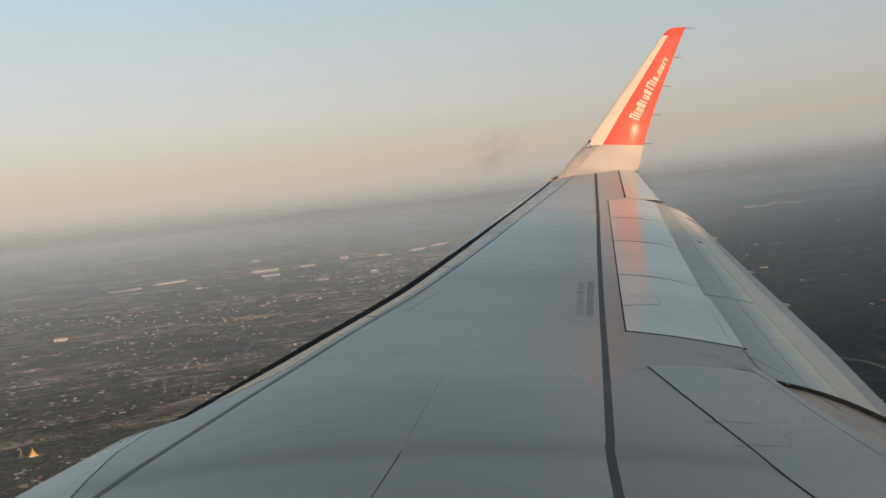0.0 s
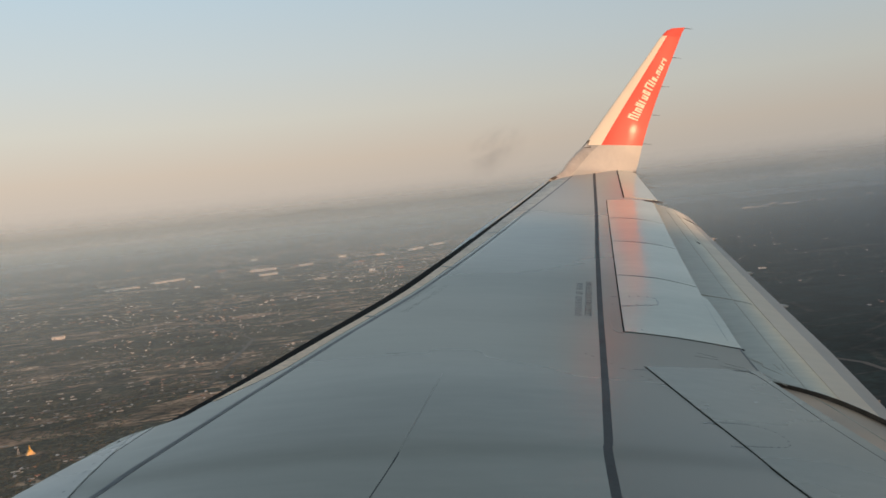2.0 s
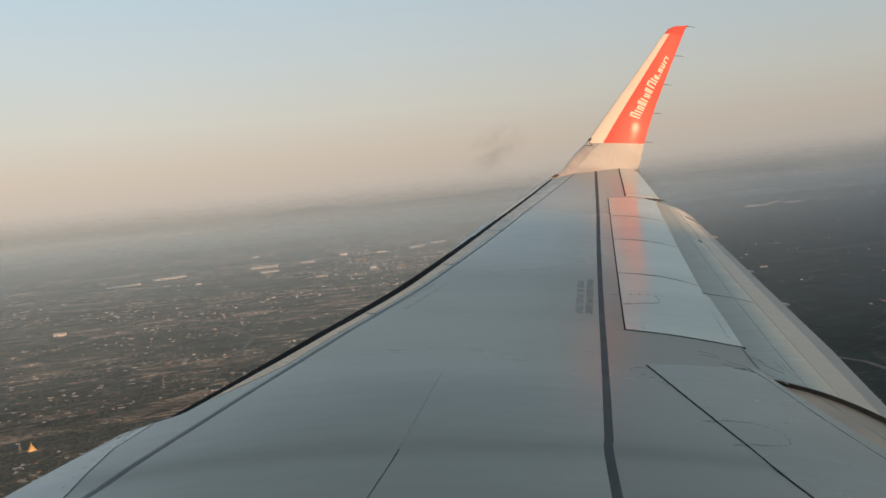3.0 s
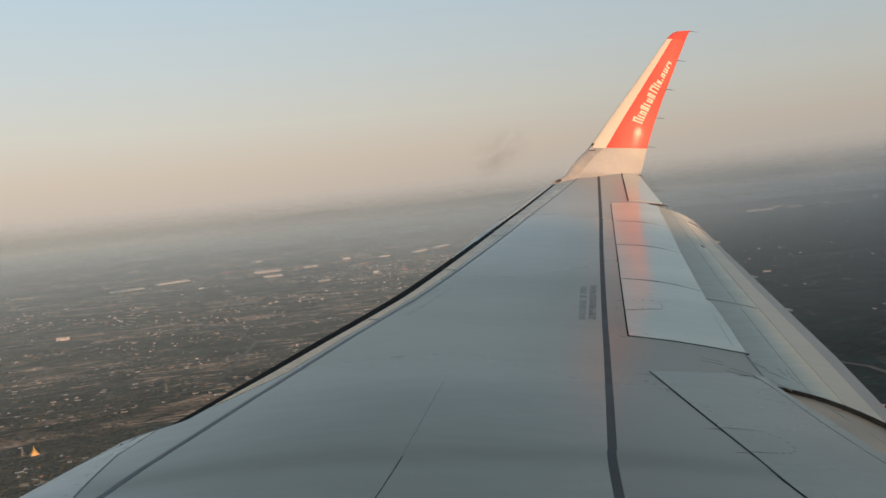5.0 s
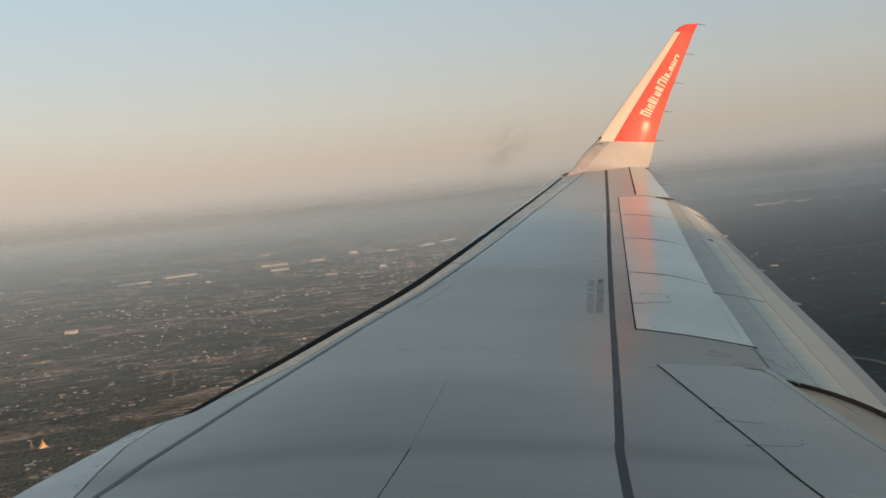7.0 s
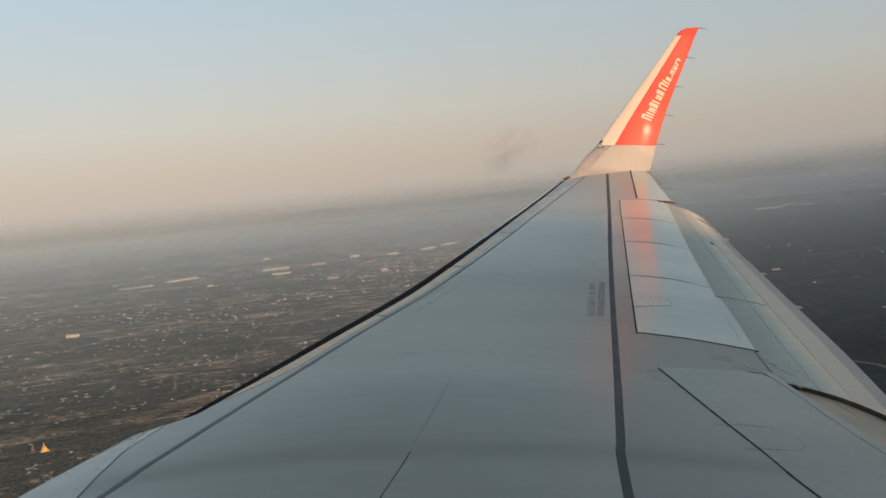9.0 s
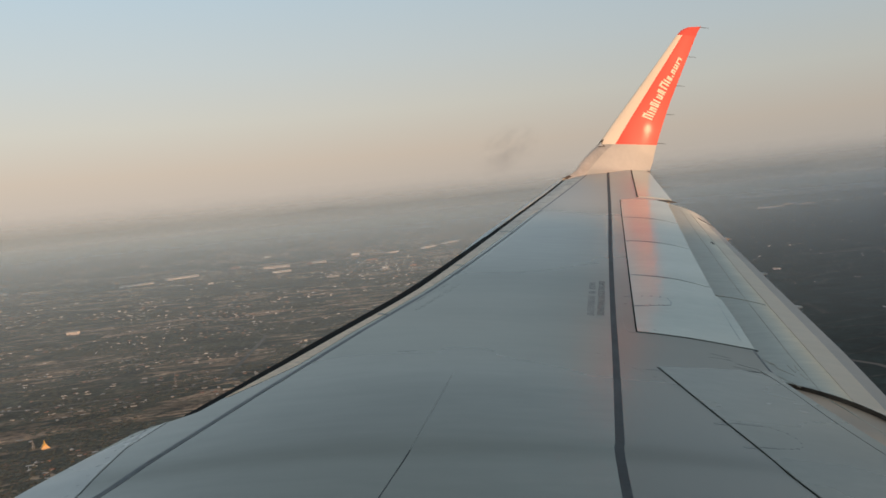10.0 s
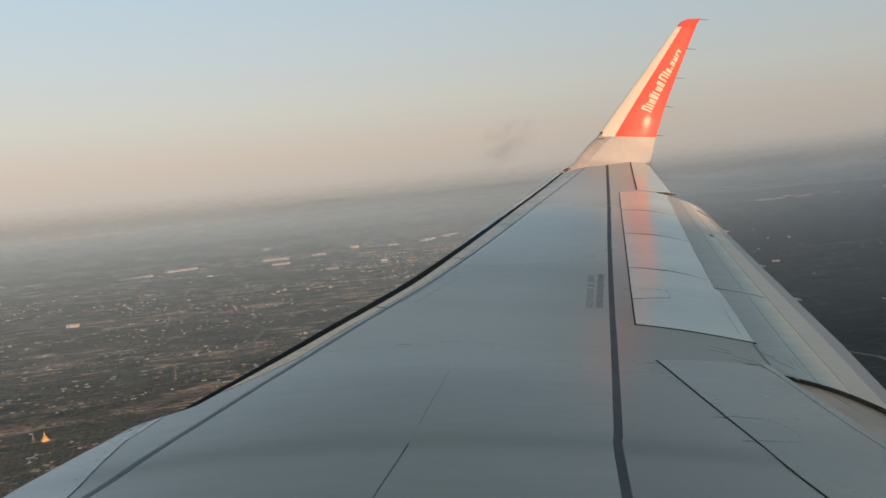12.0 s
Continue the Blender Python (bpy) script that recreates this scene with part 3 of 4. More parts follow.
def flap_height(x, y):
    a = flap_front(y)
    b = flap_back(y)
    k = (x - a) / (b - a)
    z0 = top(a, y) - rear_tilt(a, y) - 0.045
    z1 = 0.50 + 0.087 * (y - 6.44)
    return lerp(z0, z1, k) + 0.03 * math.sin(math.pi * min(1, max(0, k)))


def flap_x(k):
    return lambda y: lerp(flap_front(y), flap_back(y), k)


def flap_piece(name, k0, k1, nk, mat, up, thick, label, inner=None, seam=0.0):
    """A stretch of the outer flap between two chord parts; its inner end runs inboard towards the rear."""
    verts, faces, ny = [], [], 30
    for side in (0, 1):
        for j in range(ny + 1):
            for i in range(nk + 1):
                k = lerp(k0, k1, i / nk)
                y = lerp(5.84 - 0.66 * k if inner is None else inner, 13.0, j / ny)
                x = flap_x(k)(y)
                verts.append((x, y, flap_height(x, y) + up - side * thick))
    w, n = nk + 1, (nk + 1) * (ny + 1)
    for j in range(ny):
        for i in range(nk):
            q = j * w + i
            faces += [(q, q + 1, q + w + 1, q + w), (n + q, n + q + w, n + q + w + 1, n + q + 1)]
        for i in (0, nk):
            q = j * w + i
            f = (q, q + w, n + q + w, n + q)
            faces.append(f if i == 0 else f[::-1])
    for i in range(nk):
        for j in (0, ny):
            q = j * w + i
            f = (q, n + q, n + q + 1, q + 1)
            faces.append(f if j == 0 else f[::-1])
    ob = mesh_object(name, verts, faces, mat, wing, label, True)
    ob.data.set_sharp_from_angle(angle=radians(30))
    return ob


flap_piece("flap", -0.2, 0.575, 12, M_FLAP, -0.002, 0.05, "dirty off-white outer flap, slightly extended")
flap_piece("flap_seam", 0.345, 0.352, 1, M_FSEAM, -0.0005, 0.006, "")
flap_piece("flap_tail", 0.5755, 0.83, 4, M_TAIL, 0.001, 0.02, "cream trailing strip of the outer flap")
flap_piece("flap_tail", 0.8302, 1.0, 3, M_EDGE, 0.001, 0.02, "brownish trailing edge of the outer flap")
# dark inner end of the outer flap
verts, faces = [], []
for i in range(13):
    k = lerp(0.02, 1.0, i / 12)
    y = 5.84 - 0.66 * k
    x = flap_x(k)(y)
    z = flap_height(x, y)
    for dy, dz in ((0.004, 0.0055), (-0.010, 0.005), (-0.012, -0.020), (0.004, -0.020)):
        verts.append((x, y + dy, z + dz - 0.012 * (1 - k)))
for i in range(12):
    for k in range(4):
        a, b = i * 4 + k, i * 4 + (k + 1) % 4
        faces.append((a, a + 4, b + 4, b))
mesh_object("flap_end", verts, faces + [(0, 1, 2, 3), (51, 50, 49, 48)], M_RUST, wing, "dark end face between the two flaps")
bar("flap_joint", (5.86, 7.80), (6.149, 7.518), 0.012, M_FSEAM, wing, 0.0015, 6, height=flap_height)
bar("flap_mark", (flap_x(0.5)(10.2), 10.2), (flap_x(0.53)(10.12), 10.12), 0.02, M_RUST, wing, 0.004, 1, height=flap_height)
bar("flap_end_mark", (flap_x(0.70)(12.2), 12.2), (flap_x(0.99)(12.0), 12.0), 0.03, M_RUST, wing, 0.007, 2, height=flap_height)


rg = random.Random(8)
for i in range(9):
    k, y = rg.uniform(0.03, 0.5), rg.uniform(5.62, 6.1)
    x = flap_x(k)(y)
    bar("flap_grime", (x, y), (x + rg.uniform(-0.02, 0.05), y + rg.uniform(0.05, 0.22)), rg.uniform(0.003, 0.007), M_FSEAM, wing, -0.0005, 3, height=flap_height)


def inner_flap_height(x, y):
    return flap_height(x, y) - 0.024


panel("inner_flap", lambda y: 4.9, lambda y: max(5.57, min(5.98, flap_back(y) - 0.01)), steps(1.9, 5.9, 16), 8, M_INNER, wing, 0.0, 0.05, "grimy brownish inner flap, slightly extended",
      height=inner_flap_height)
stripe("flap_seam", lambda y: 5.30, lambda y: 0.008, steps(1.9, 5.8, 10), M_FSEAM, wing, 0.003, height=inner_flap_height)

# fairings over the flap tracks, under the wing
for y in (8.0, 9.35, 11.5):
    bm = bmesh.new()
    bmesh.ops.create_uvsphere(bm, u_segments=16, v_segments=10, radius=1.0)
    for v in bm.verts:
        t = v.co.x
        v.co = Vector((t * 0.60, v.co.y * 0.19 * (1 - 0.3 * t), v.co.z * 0.07 * (1 - 0.5 * t) - 0.07 * (1 - t)))
    ob = part("flap_track_fairing", bm, M_EDGE, wing, "slender canoe-shaped flap track fairing", True)
    ob.location = (flap_back(y) - 0.43, y, flap_height(flap_back(y), y) - 0.04)
    ob.rotation_euler = (0, radians(3), radians(2))

# ---- winglet ----
# stations up the blade: front edge x, y, z, then rear edge x, y, z
STATIONS = [(7.165, 15.30, 1.455, 8.95, 15.90, 1.62), (7.505, 15.72, 1.585, 9.075, 16.13, 1.685), (7.705, 16.02, 1.737, 9.15, 16.28, 1.745), (7.885, 16.20, 1.889, 9.214, 16.36, 1.865),
            (8.03, 16.32, 2.01, 9.261, 16.42, 2.012), (8.165, 16.415, 2.11, 9.297, 16.44, 2.19), (8.74, 16.50, 2.98, 9.51, 16.50, 3.005), (9.28, 16.505, 3.825, 9.77, 16.505, 3.845),
            (9.48, 16.50, 4.155, 9.87, 16.50, 4.17), (9.59, 16.497, 4.29, 9.91, 16.497, 4.30), (9.70, 16.495, 4.347, 9.96, 16.495, 4.39)]


def station(v):
    i = min(int(v), len(STATIONS) - 2)
    a, b, t = STATIONS[i], STATIONS[i + 1], v - i
    if i < 5:  # a smooth curve through the blended foot
        p, q = STATIONS[max(0, i - 1)], STATIONS[i + 2] if i < 4 else STATIONS[i + 1]
        return [0.5 * (2 * m + (n - l) * t + (2 * l - 5 * m + 4 * n - o) * t * t + (3 * m - l - 3 * n + o) * t ** 3) for l, m, n, o in zip(p, a, b, q)]
    s = [lerp(p, q, t) for p, q in zip(a, b)]
    if i == 5:
        s[1] += 0.018 * math.sin(math.pi * t)
        s[4] += 0.018 * math.sin(math.pi * t)
    return s


def blade(v, k, side, push=0.0):
    """A point of the winglet: v up the stations, k along the chord, side 1 inboard, -1 outboard."""
    s = station(v)
    w = station(min(v + 0.2, len(STATIONS) - 1))
    u = station(max(v - 0.2, 0))
    rise = Vector((0, (w[1] + w[4] - u[1] - u[4]) / 2, (w[2] + w[5] - u[2] - u[5]) / 2)).normalized()
    out = Vector((0, -rise.z, rise.y))
    t = 0.05 * (s[3] - s[0]) * (1.48 * k ** 0.5 * (1 - k) * 1.6 + 0.04)
    sag = float(np.interp(v, [0, 1, 2, 3, 4], [0.16, 0.13, 0.09, 0.03, 0.0])) * min(1.0, k / 0.14, (1 - k) / 0.14)
    return Vector((lerp(s[0], s[3], k), lerp(s[1], s[4], k), lerp(s[2], s[5], k) - sag)) + out * (side * t + push)


def blade_patch(name, v0, v1, nv, k0, k1, nk, mat, parent, label="", push=0.0, close=False, slant=0.0, widen=0.0):
    """Both faces of the winglet between stations v0..v1 and chord parts k0..k1; slant leans it, widen stretches it upwards."""
    verts, faces = [], []
    for side in (1, -1):
        for a in range(nv + 1):
            for b in range(nk + 1):
                ke = k1 + widen * a / nv
                kk = lerp(k0, ke, b / nk)
                if k0 == 0 and close:
                    kk = (b / nk) ** 2 * ke
                verts.append(blade(lerp(v0, v1, a / nv) + slant * (1 - kk), kk, side, push * side))
    w, n = nk + 1, (nk + 1) * (nv + 1)
    for a in range(nv):
        for b in range(nk):
            q = a * w + b
            faces += [(q, q + 1, q + w + 1, q + w), (n + q, n + q + w, n + q + w + 1, n + q + 1)]
        for b in (0, nk):
            q = a * w + b
            f = (q, q + w, n + q + w, n + q)
            faces.append(f if b == 0 else f[::-1])
    for b in range(nk):
        for a in (0, nv):
            q = a * w + b
            f = (q, n + q, n + q + 1, q + 1)
            faces.append(f if a == 0 else f[::-1])
    ob = mesh_object(name, verts, faces, mat, parent, label, True)
    ob.data.set_sharp_from_angle(angle=radians(40))
    return ob


winglet = blade_patch("winglet", 1.75, 4.99, 36, 0, 1, 18, M_FOOT, wing, "white blended foot of the upturned winglet", close=True)
blade_patch("blend_skin", 0, 1.75, 18, 0, 1, 18, M_SKIN, winglet, "grey skin curving up into the winglet", close=True)
blade_patch("leading_edge", 4.99, 8.3, 12, 0, 0.27, 8, M_CREAM, winglet, "cream leading edge strip", close=True)
blade_patch("red_panel", 4.99, 8.3, 12, 0.27, 1, 12, M_RED, winglet, "glossy red winglet panel")
blade_patch("tip_cap", 8.3, 10, 8, 0, 1, 12, M_TIP, winglet, "worn red winglet tip", close=True)
blade_patch("front_blend", 0.3, 4.97, 24, 0.0, 0.10, 8, M_BLEND, winglet, "grey front edge of the winglet blend", push=0.003, widen=0.15)
blade_patch("lamp_rim", 4.30, 5.06, 8, 0.0, 0.15, 3, M_RUST, winglet, "dark rim of the navigation lamp", push=0.006, slant=0.05, widen=-0.12)
blade_patch("lamp_lens", 4.44, 5.0, 6, 0.01, 0.115, 3, M_LAMP, winglet, "pale glass navigation lamp cover", push=0.009, slant=0.05, widen=-0.09)
blade_patch("worn_tip", 0.0, 0.45, 4, 0.0, 0.05, 3, M_RUST, winglet, "brown worn front corner", push=0.006)
# airline lettering as plain slanted bars
LETTERS = [(0.115, 1.0), (0.045, .8), (0.10, .72), (0.09, .95), (0.07, .85), (0.10, .72), (0.09, .95), None, (0.14, 1.1), (0.045, 1.0), (0.08, .75), (0.045, .25), (0.10, .66),
           (0.105, .66), (0.16, .66)]
v = 5.56
for n_bar, item in enumerate(LETTERS):
    if item is None:
        v += 0.02
        continue
    wd, ht = item
    wd *= 0.82
    k1 = 0.74 + 0.055 * (v - 5.56)
    k0 = k1 - 0.26 * ht
    t = min(wd, 0.034)
    strokes = [(v, v + t, k0, k1)]
    if wd > 0.06:
        strokes += [(v + wd - t, v + wd, k0, k1), (v + t, v + wd - t, k1 - 0.055, k1) if n_bar % 2 else (v + t, v + wd - t, k0, k0 + 0.055)]
    for a, b, c, d in strokes:
        blade_patch("lettering_bar", a - 0.09, b - 0.09, 1, c, d, 2, M_LETTER, winglet, push=0.003, slant=0.30)
    v += wd + 0.024
for vv in (5.04, 5.70, 6.34, 6.98, 9.8):
    p = blade(vv, 1.0, 0)
    rod("static_wick", p - Vector((0.02, 0, 0)), p + Vector((0.17, 0.01, 0.005)), 0.006, M_STENCIL, winglet)

# ---- stencilled words on the wing ----
def words(text, size, base, way, parent):
    """Raised-ink words that run along way from base, bent onto the surface."""
    cu = bpy.data.curves.new("stencil_words", "FONT")
    cu.body, cu.size, cu.extrude, cu.resolution_u = text, size, 0.0, 2
    tmp = new("stencil_words", cu)
    dg = bpy.context.evaluated_depsgraph_get()
    me = bpy.data.meshes.new_from_object(tmp.evaluated_get(dg))
    bpy.data.objects.remove(tmp)
    d = Vector(way).normalized()
    s = Vector((-d.y, d.x))
    for q in me.vertices:
        c = Vector(base) + d * q.co.x + s * q.co.y
        q.co = (c.x, c.y, top(c.x, c.y) + 0.0015)
    me.materials.clear()
    me.materials.append(M_STENCIL)
    ob = new("stencil_words", me)
    ob.parent = parent
    return ob


words("DO NOT WALK OUTSIDE THIS AREA", 0.066, (4.496, 6.61), (0.400, 1), wing)
rs = random.Random(3)


def stencil_line(base, way, length, high, mat, step=1.0):
    """A line of unreadable small characters: short upright bars in groups."""
    d = Vector(way).normalized()
    u, n = 0.0, 0
    while u < length:
        wd = rs.uniform(0.006, 0.011) * step
        p = Vector(base) + d * u
        q = p + d * wd
        bar("stencil_bar", p, q, high * rs.uniform(0.8, 1.0), mat, wing, 0.0004, 1)
        n += 1
        u += wd + (0.045 if n % rs.choice((5, 7, 9)) == 0 else 0.013) * step


stencil_line((4.41, 6.615), (0.391, 1), 1.06, 0.05, M_STENCIL, 1.6)
stencil_line((3.28, 6.74), (0.56, 1), 0.98, 0.034, M_GHOST, 1.5)
stencil_line((3.345, 6.65), (0.52, 1), 1.0, 0.034, M_GHOST, 1.5)

# ---- fuselage beside the camera ----
verts, faces = [], []
NF = 40
for x in (-16.0, 20.0):
    for i in range(NF):
        a = 2 * math.pi * i / NF
        verts.append((x, -0.42 + 1.97 * math.cos(a), 1.86 + 2.0 * math.sin(a)))
for i in range(NF):
    j = (i + 1) % NF
    faces.append((i, j, NF + j, NF + i))
faces += [tuple(range(NF - 1, -1, -1)), tuple(range(NF, 2 * NF))]
fus = tagged(mesh_object("fuselage", verts, faces, M_WHITE, None, "", True), "plain white airliner fuselage the wing grows from", "fuselage", kind="structure")
fus.data.set_sharp_from_angle(angle=radians(40))
fus.matrix_world = PLANE

# ---- ground ----
FLAT, EDGE = 3500.0, 4880.0


def ground_z(x, y):
    r = math.hypot(x, y)
    k = max(0.0, (r - FLAT) / (EDGE - FLAT))
    return 85.0 * k * k


def ground_material():
    m = bpy.data.materials.new("fields")
    m.use_nodes = True
    n, l = m.node_tree.nodes, m.node_tree.links
    b = n["Principled BSDF"]
    b.inputs["Roughness"].default_value = 0.95
    b.inputs["Specular IOR Level"].default_value = 0.1
    tc = n.new("ShaderNodeTexCoord")
    mp = n.new("ShaderNodeMapping")
    mp.inputs["Rotation"].default_value[2] = 0.12
    mp.inputs["Scale"].default_value = (1 / 120, 1 / 46, 1)
    l.new(tc.outputs["Object"], mp.inputs[0])
    vo = n.new("ShaderNodeTexVoronoi")
    vo.inputs["Scale"].default_value = 1.0
    l.new(mp.outputs[0], vo.inputs[0])
    sep = n.new("ShaderNodeSeparateColor")
    l.new(vo.outputs["Color"], sep.inputs[0])
    ramp = n.new("ShaderNodeValToRGB")
    cols = [(0.0, (.040, .042, .030)), (0.35, (.062, .054, .040)), (0.55, (.085, .066, .045)), (0.72, (.125, .090, .06)), (0.88, (.20, .125, .08)), (1.0, (.30, .185, .12))]
    while len(ramp.color_ramp.elements) < len(cols):
        ramp.color_ramp.elements.new(0.5)
    for e, (p, c) in zip(ramp.color_ramp.elements, cols):
        e.position, e.color = p, (*c, 1)
    l.new(sep.outputs[0], ramp.inputs[0])
    big, mid, fine = (n.new("ShaderNodeTexNoise") for _ in range(3))
    for q, s in ((big, 1 / 420), (mid, 1 / 60), (fine, 1 / 9)):
        q.inputs["Scale"].default_value, q.inputs["Detail"].default_value = s, 6
        l.new(tc.outputs["Object"], q.inputs[0])
    wood = n.new("ShaderNodeMapRange")
    wood.inputs[1].default_value, wood.inputs[2].default_value = 0.47, 0.56
    l.new(big.outputs[0], wood.inputs[0])
    # the ground turns darker and blue-green aft of the wing
    gx, ga, gb, gm = n.new("ShaderNodeSeparateXYZ"), n.new("ShaderNodeMath"), n.new("ShaderNodeMapRange"), n.new("ShaderNodeMath")
    l.new(tc.outputs["Object"], gx.inputs[0])
    ga.operation, gm.operation, gb.interpolation_type = "MULTIPLY_ADD", "MAXIMUM", "SMOOTHSTEP"
    ga.inputs[1].default_value = -0.40
    l.new(gx.outputs[1], ga.inputs[0])
    l.new(gx.outputs[0], ga.inputs[2])
    gb.inputs[1].default_value, gb.inputs[2].default_value, gb.inputs[4].default_value = -60, 160, 1.0
    l.new(ga.outputs[0], gb.inputs[0])
    l.new(gb.outputs[0], gm.inputs[0])
    l.new(wood.outputs[0], gm.inputs[1])
    m0, mx = n.new("ShaderNodeMix"), n.new("ShaderNodeMix")
    m0.data_type, mx.data_type = "RGBA", "RGBA"
    l.new(wood.outputs[0], m0.inputs[0])
    l.new(ramp.outputs[0], m0.inputs[6])
    m0.inputs[7].default_value = (.046, .043, .028, 1)
    l.new(gb.outputs[0], mx.inputs[0])
    l.new(m0.outputs[2], mx.inputs[6])
    mx.inputs[7].default_value = (.007, .0145, .0125, 1)
    # small stubble strips between the fields
    m4, v4, s4, r4, x4, f4 = (n.new("ShaderNode" + k) for k in ("Mapping", "TexVoronoi", "SeparateColor", "MapRange", "Mix", "Math"))
    m4.inputs["Rotation"].default_value[2], m4.inputs["Scale"].default_value = 0.05, (1 / 46, 1 / 13, 1)
    l.new(tc.outputs["Object"], m4.inputs[0])
    v4.inputs["Scale"].default_value, x4.data_type, f4.operation = 1.0, "RGBA", "MULTIPLY"
    l.new(m4.outputs[0], v4.inputs[0])
    l.new(v4.outputs["Color"], s4.inputs[0])
    r4.inputs[1].default_value, r4.inputs[2].default_value, r4.inputs[4].default_value = 0.74, 0.92, 0.85
    l.new(s4.outputs[1], r4.inputs[0])
    inv = n.new("ShaderNodeMapRange")
    inv.inputs[3].default_value, inv.inputs[4].default_value = 1.0, 0.0
    l.new(gm.outputs[0], inv.inputs[0])
    l.new(r4.outputs[0], f4.inputs[0])
    l.new(inv.outputs[0], f4.inputs[1])
    l.new(f4.outputs[0], x4.inputs[0])
    l.new(mx.outputs[2], x4.inputs[6])
    x4.inputs[7].default_value = (.38, .24, .152, 1)
    mx = x4
    v3, ed, mt = n.new("ShaderNodeTexVoronoi"), n.new("ShaderNodeMapRange"), n.new("ShaderNodeMix")
    v3.feature, mt.data_type = "DISTANCE_TO_EDGE", "RGBA"
    v3.inputs["Scale"].default_value = 0.55
    l.new(mp.outputs[0], v3.inputs[0])
    ed.inputs[1].default_value, ed.inputs[2].default_value, ed.inputs[3].default_value, ed.inputs[4].default_value = 0.012, 0.03, 0.10, 0.0
    l.new(v3.outputs["Distance"], ed.inputs[0])
    l.new(ed.outputs[0], mt.inputs[0])
    l.new(mx.outputs[2], mt.inputs[6])
    mt.inputs[7].default_value = (.19, .145, .10, 1)
    mx = mt
    hsv = n.new("ShaderNodeHueSaturation")
    v1, v2 = n.new("ShaderNodeMapRange"), n.new("ShaderNodeMapRange")
    for v, q, lo, hi in ((v1, mid, 0.4, 1.6), (v2, fine, 0.3, 1.8)):
        v.inputs[1].default_value, v.inputs[2].default_value, v.inputs[3].default_value, v.inputs[4].default_value = 0.3, 0.7, lo, hi
        l.new(q.outputs[0], v.inputs[0])
    mul = n.new("ShaderNodeMath")
    mul.operation = "MULTIPLY"
    l.new(v1.outputs[0], mul.inputs[0])
    l.new(v2.outputs[0], mul.inputs[1])
    l.new(mul.outputs[0], hsv.inputs["Value"])
    l.new(mx.outputs[2], hsv.inputs["Color"])
    l.new(hsv.outputs[0], b.inputs["Base Color"])
    return m


M_GROUND = ground_material()
radii = [0, 150, 300, 450] + [450 + 110 * i for i in range(1, 29)] + [3600 + 80 * i for i in range(0, 17)]
verts, faces, NA = [(0, 0, 0)], [], 144
for r in radii[1:]:
    for i in range(NA):
        a = 2 * math.pi * i / NA
        x, y = r * math.sin(a), r * math.cos(a)
        verts.append((x, y, ground_z(x, y)))
for i in range(NA):
    faces.append((0, 1 + (i + 1) % NA, 1 + i))
for j in range(len(radii) - 2):
    for i in range(NA):
        p, q = 1 + j * NA + i, 1 + j * NA + (i + 1) % NA
        faces.append((p, q, q + NA, p + NA))
ground = tagged(mesh_object("ground", verts, faces, M_GROUND, None, "", True), "dark patchwork of dry fields and woods at dusk", "ground", kind="structure")

# distant hills, pale blue haze mixed into their colour
M_HILL = material("hill_with_haze", (.31, .335, .35), 0.95, scale=0.004, vary=0.2, fine=0.03)
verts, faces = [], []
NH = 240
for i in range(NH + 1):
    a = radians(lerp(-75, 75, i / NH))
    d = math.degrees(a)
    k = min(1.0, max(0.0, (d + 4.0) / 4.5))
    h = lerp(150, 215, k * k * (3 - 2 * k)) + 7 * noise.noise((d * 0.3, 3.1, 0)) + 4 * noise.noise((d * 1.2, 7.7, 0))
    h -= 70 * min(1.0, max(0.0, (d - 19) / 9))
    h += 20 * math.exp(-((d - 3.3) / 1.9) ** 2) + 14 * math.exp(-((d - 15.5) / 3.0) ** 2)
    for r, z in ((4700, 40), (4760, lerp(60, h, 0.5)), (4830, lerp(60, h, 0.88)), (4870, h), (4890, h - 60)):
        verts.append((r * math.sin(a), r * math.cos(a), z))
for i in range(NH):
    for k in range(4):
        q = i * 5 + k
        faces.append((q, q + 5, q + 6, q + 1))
tagged(mesh_object("distant_hills", verts, faces, M_HILL, None, "", True), "low wooded hills with evening haze in their colour", "hills", kind="structure")


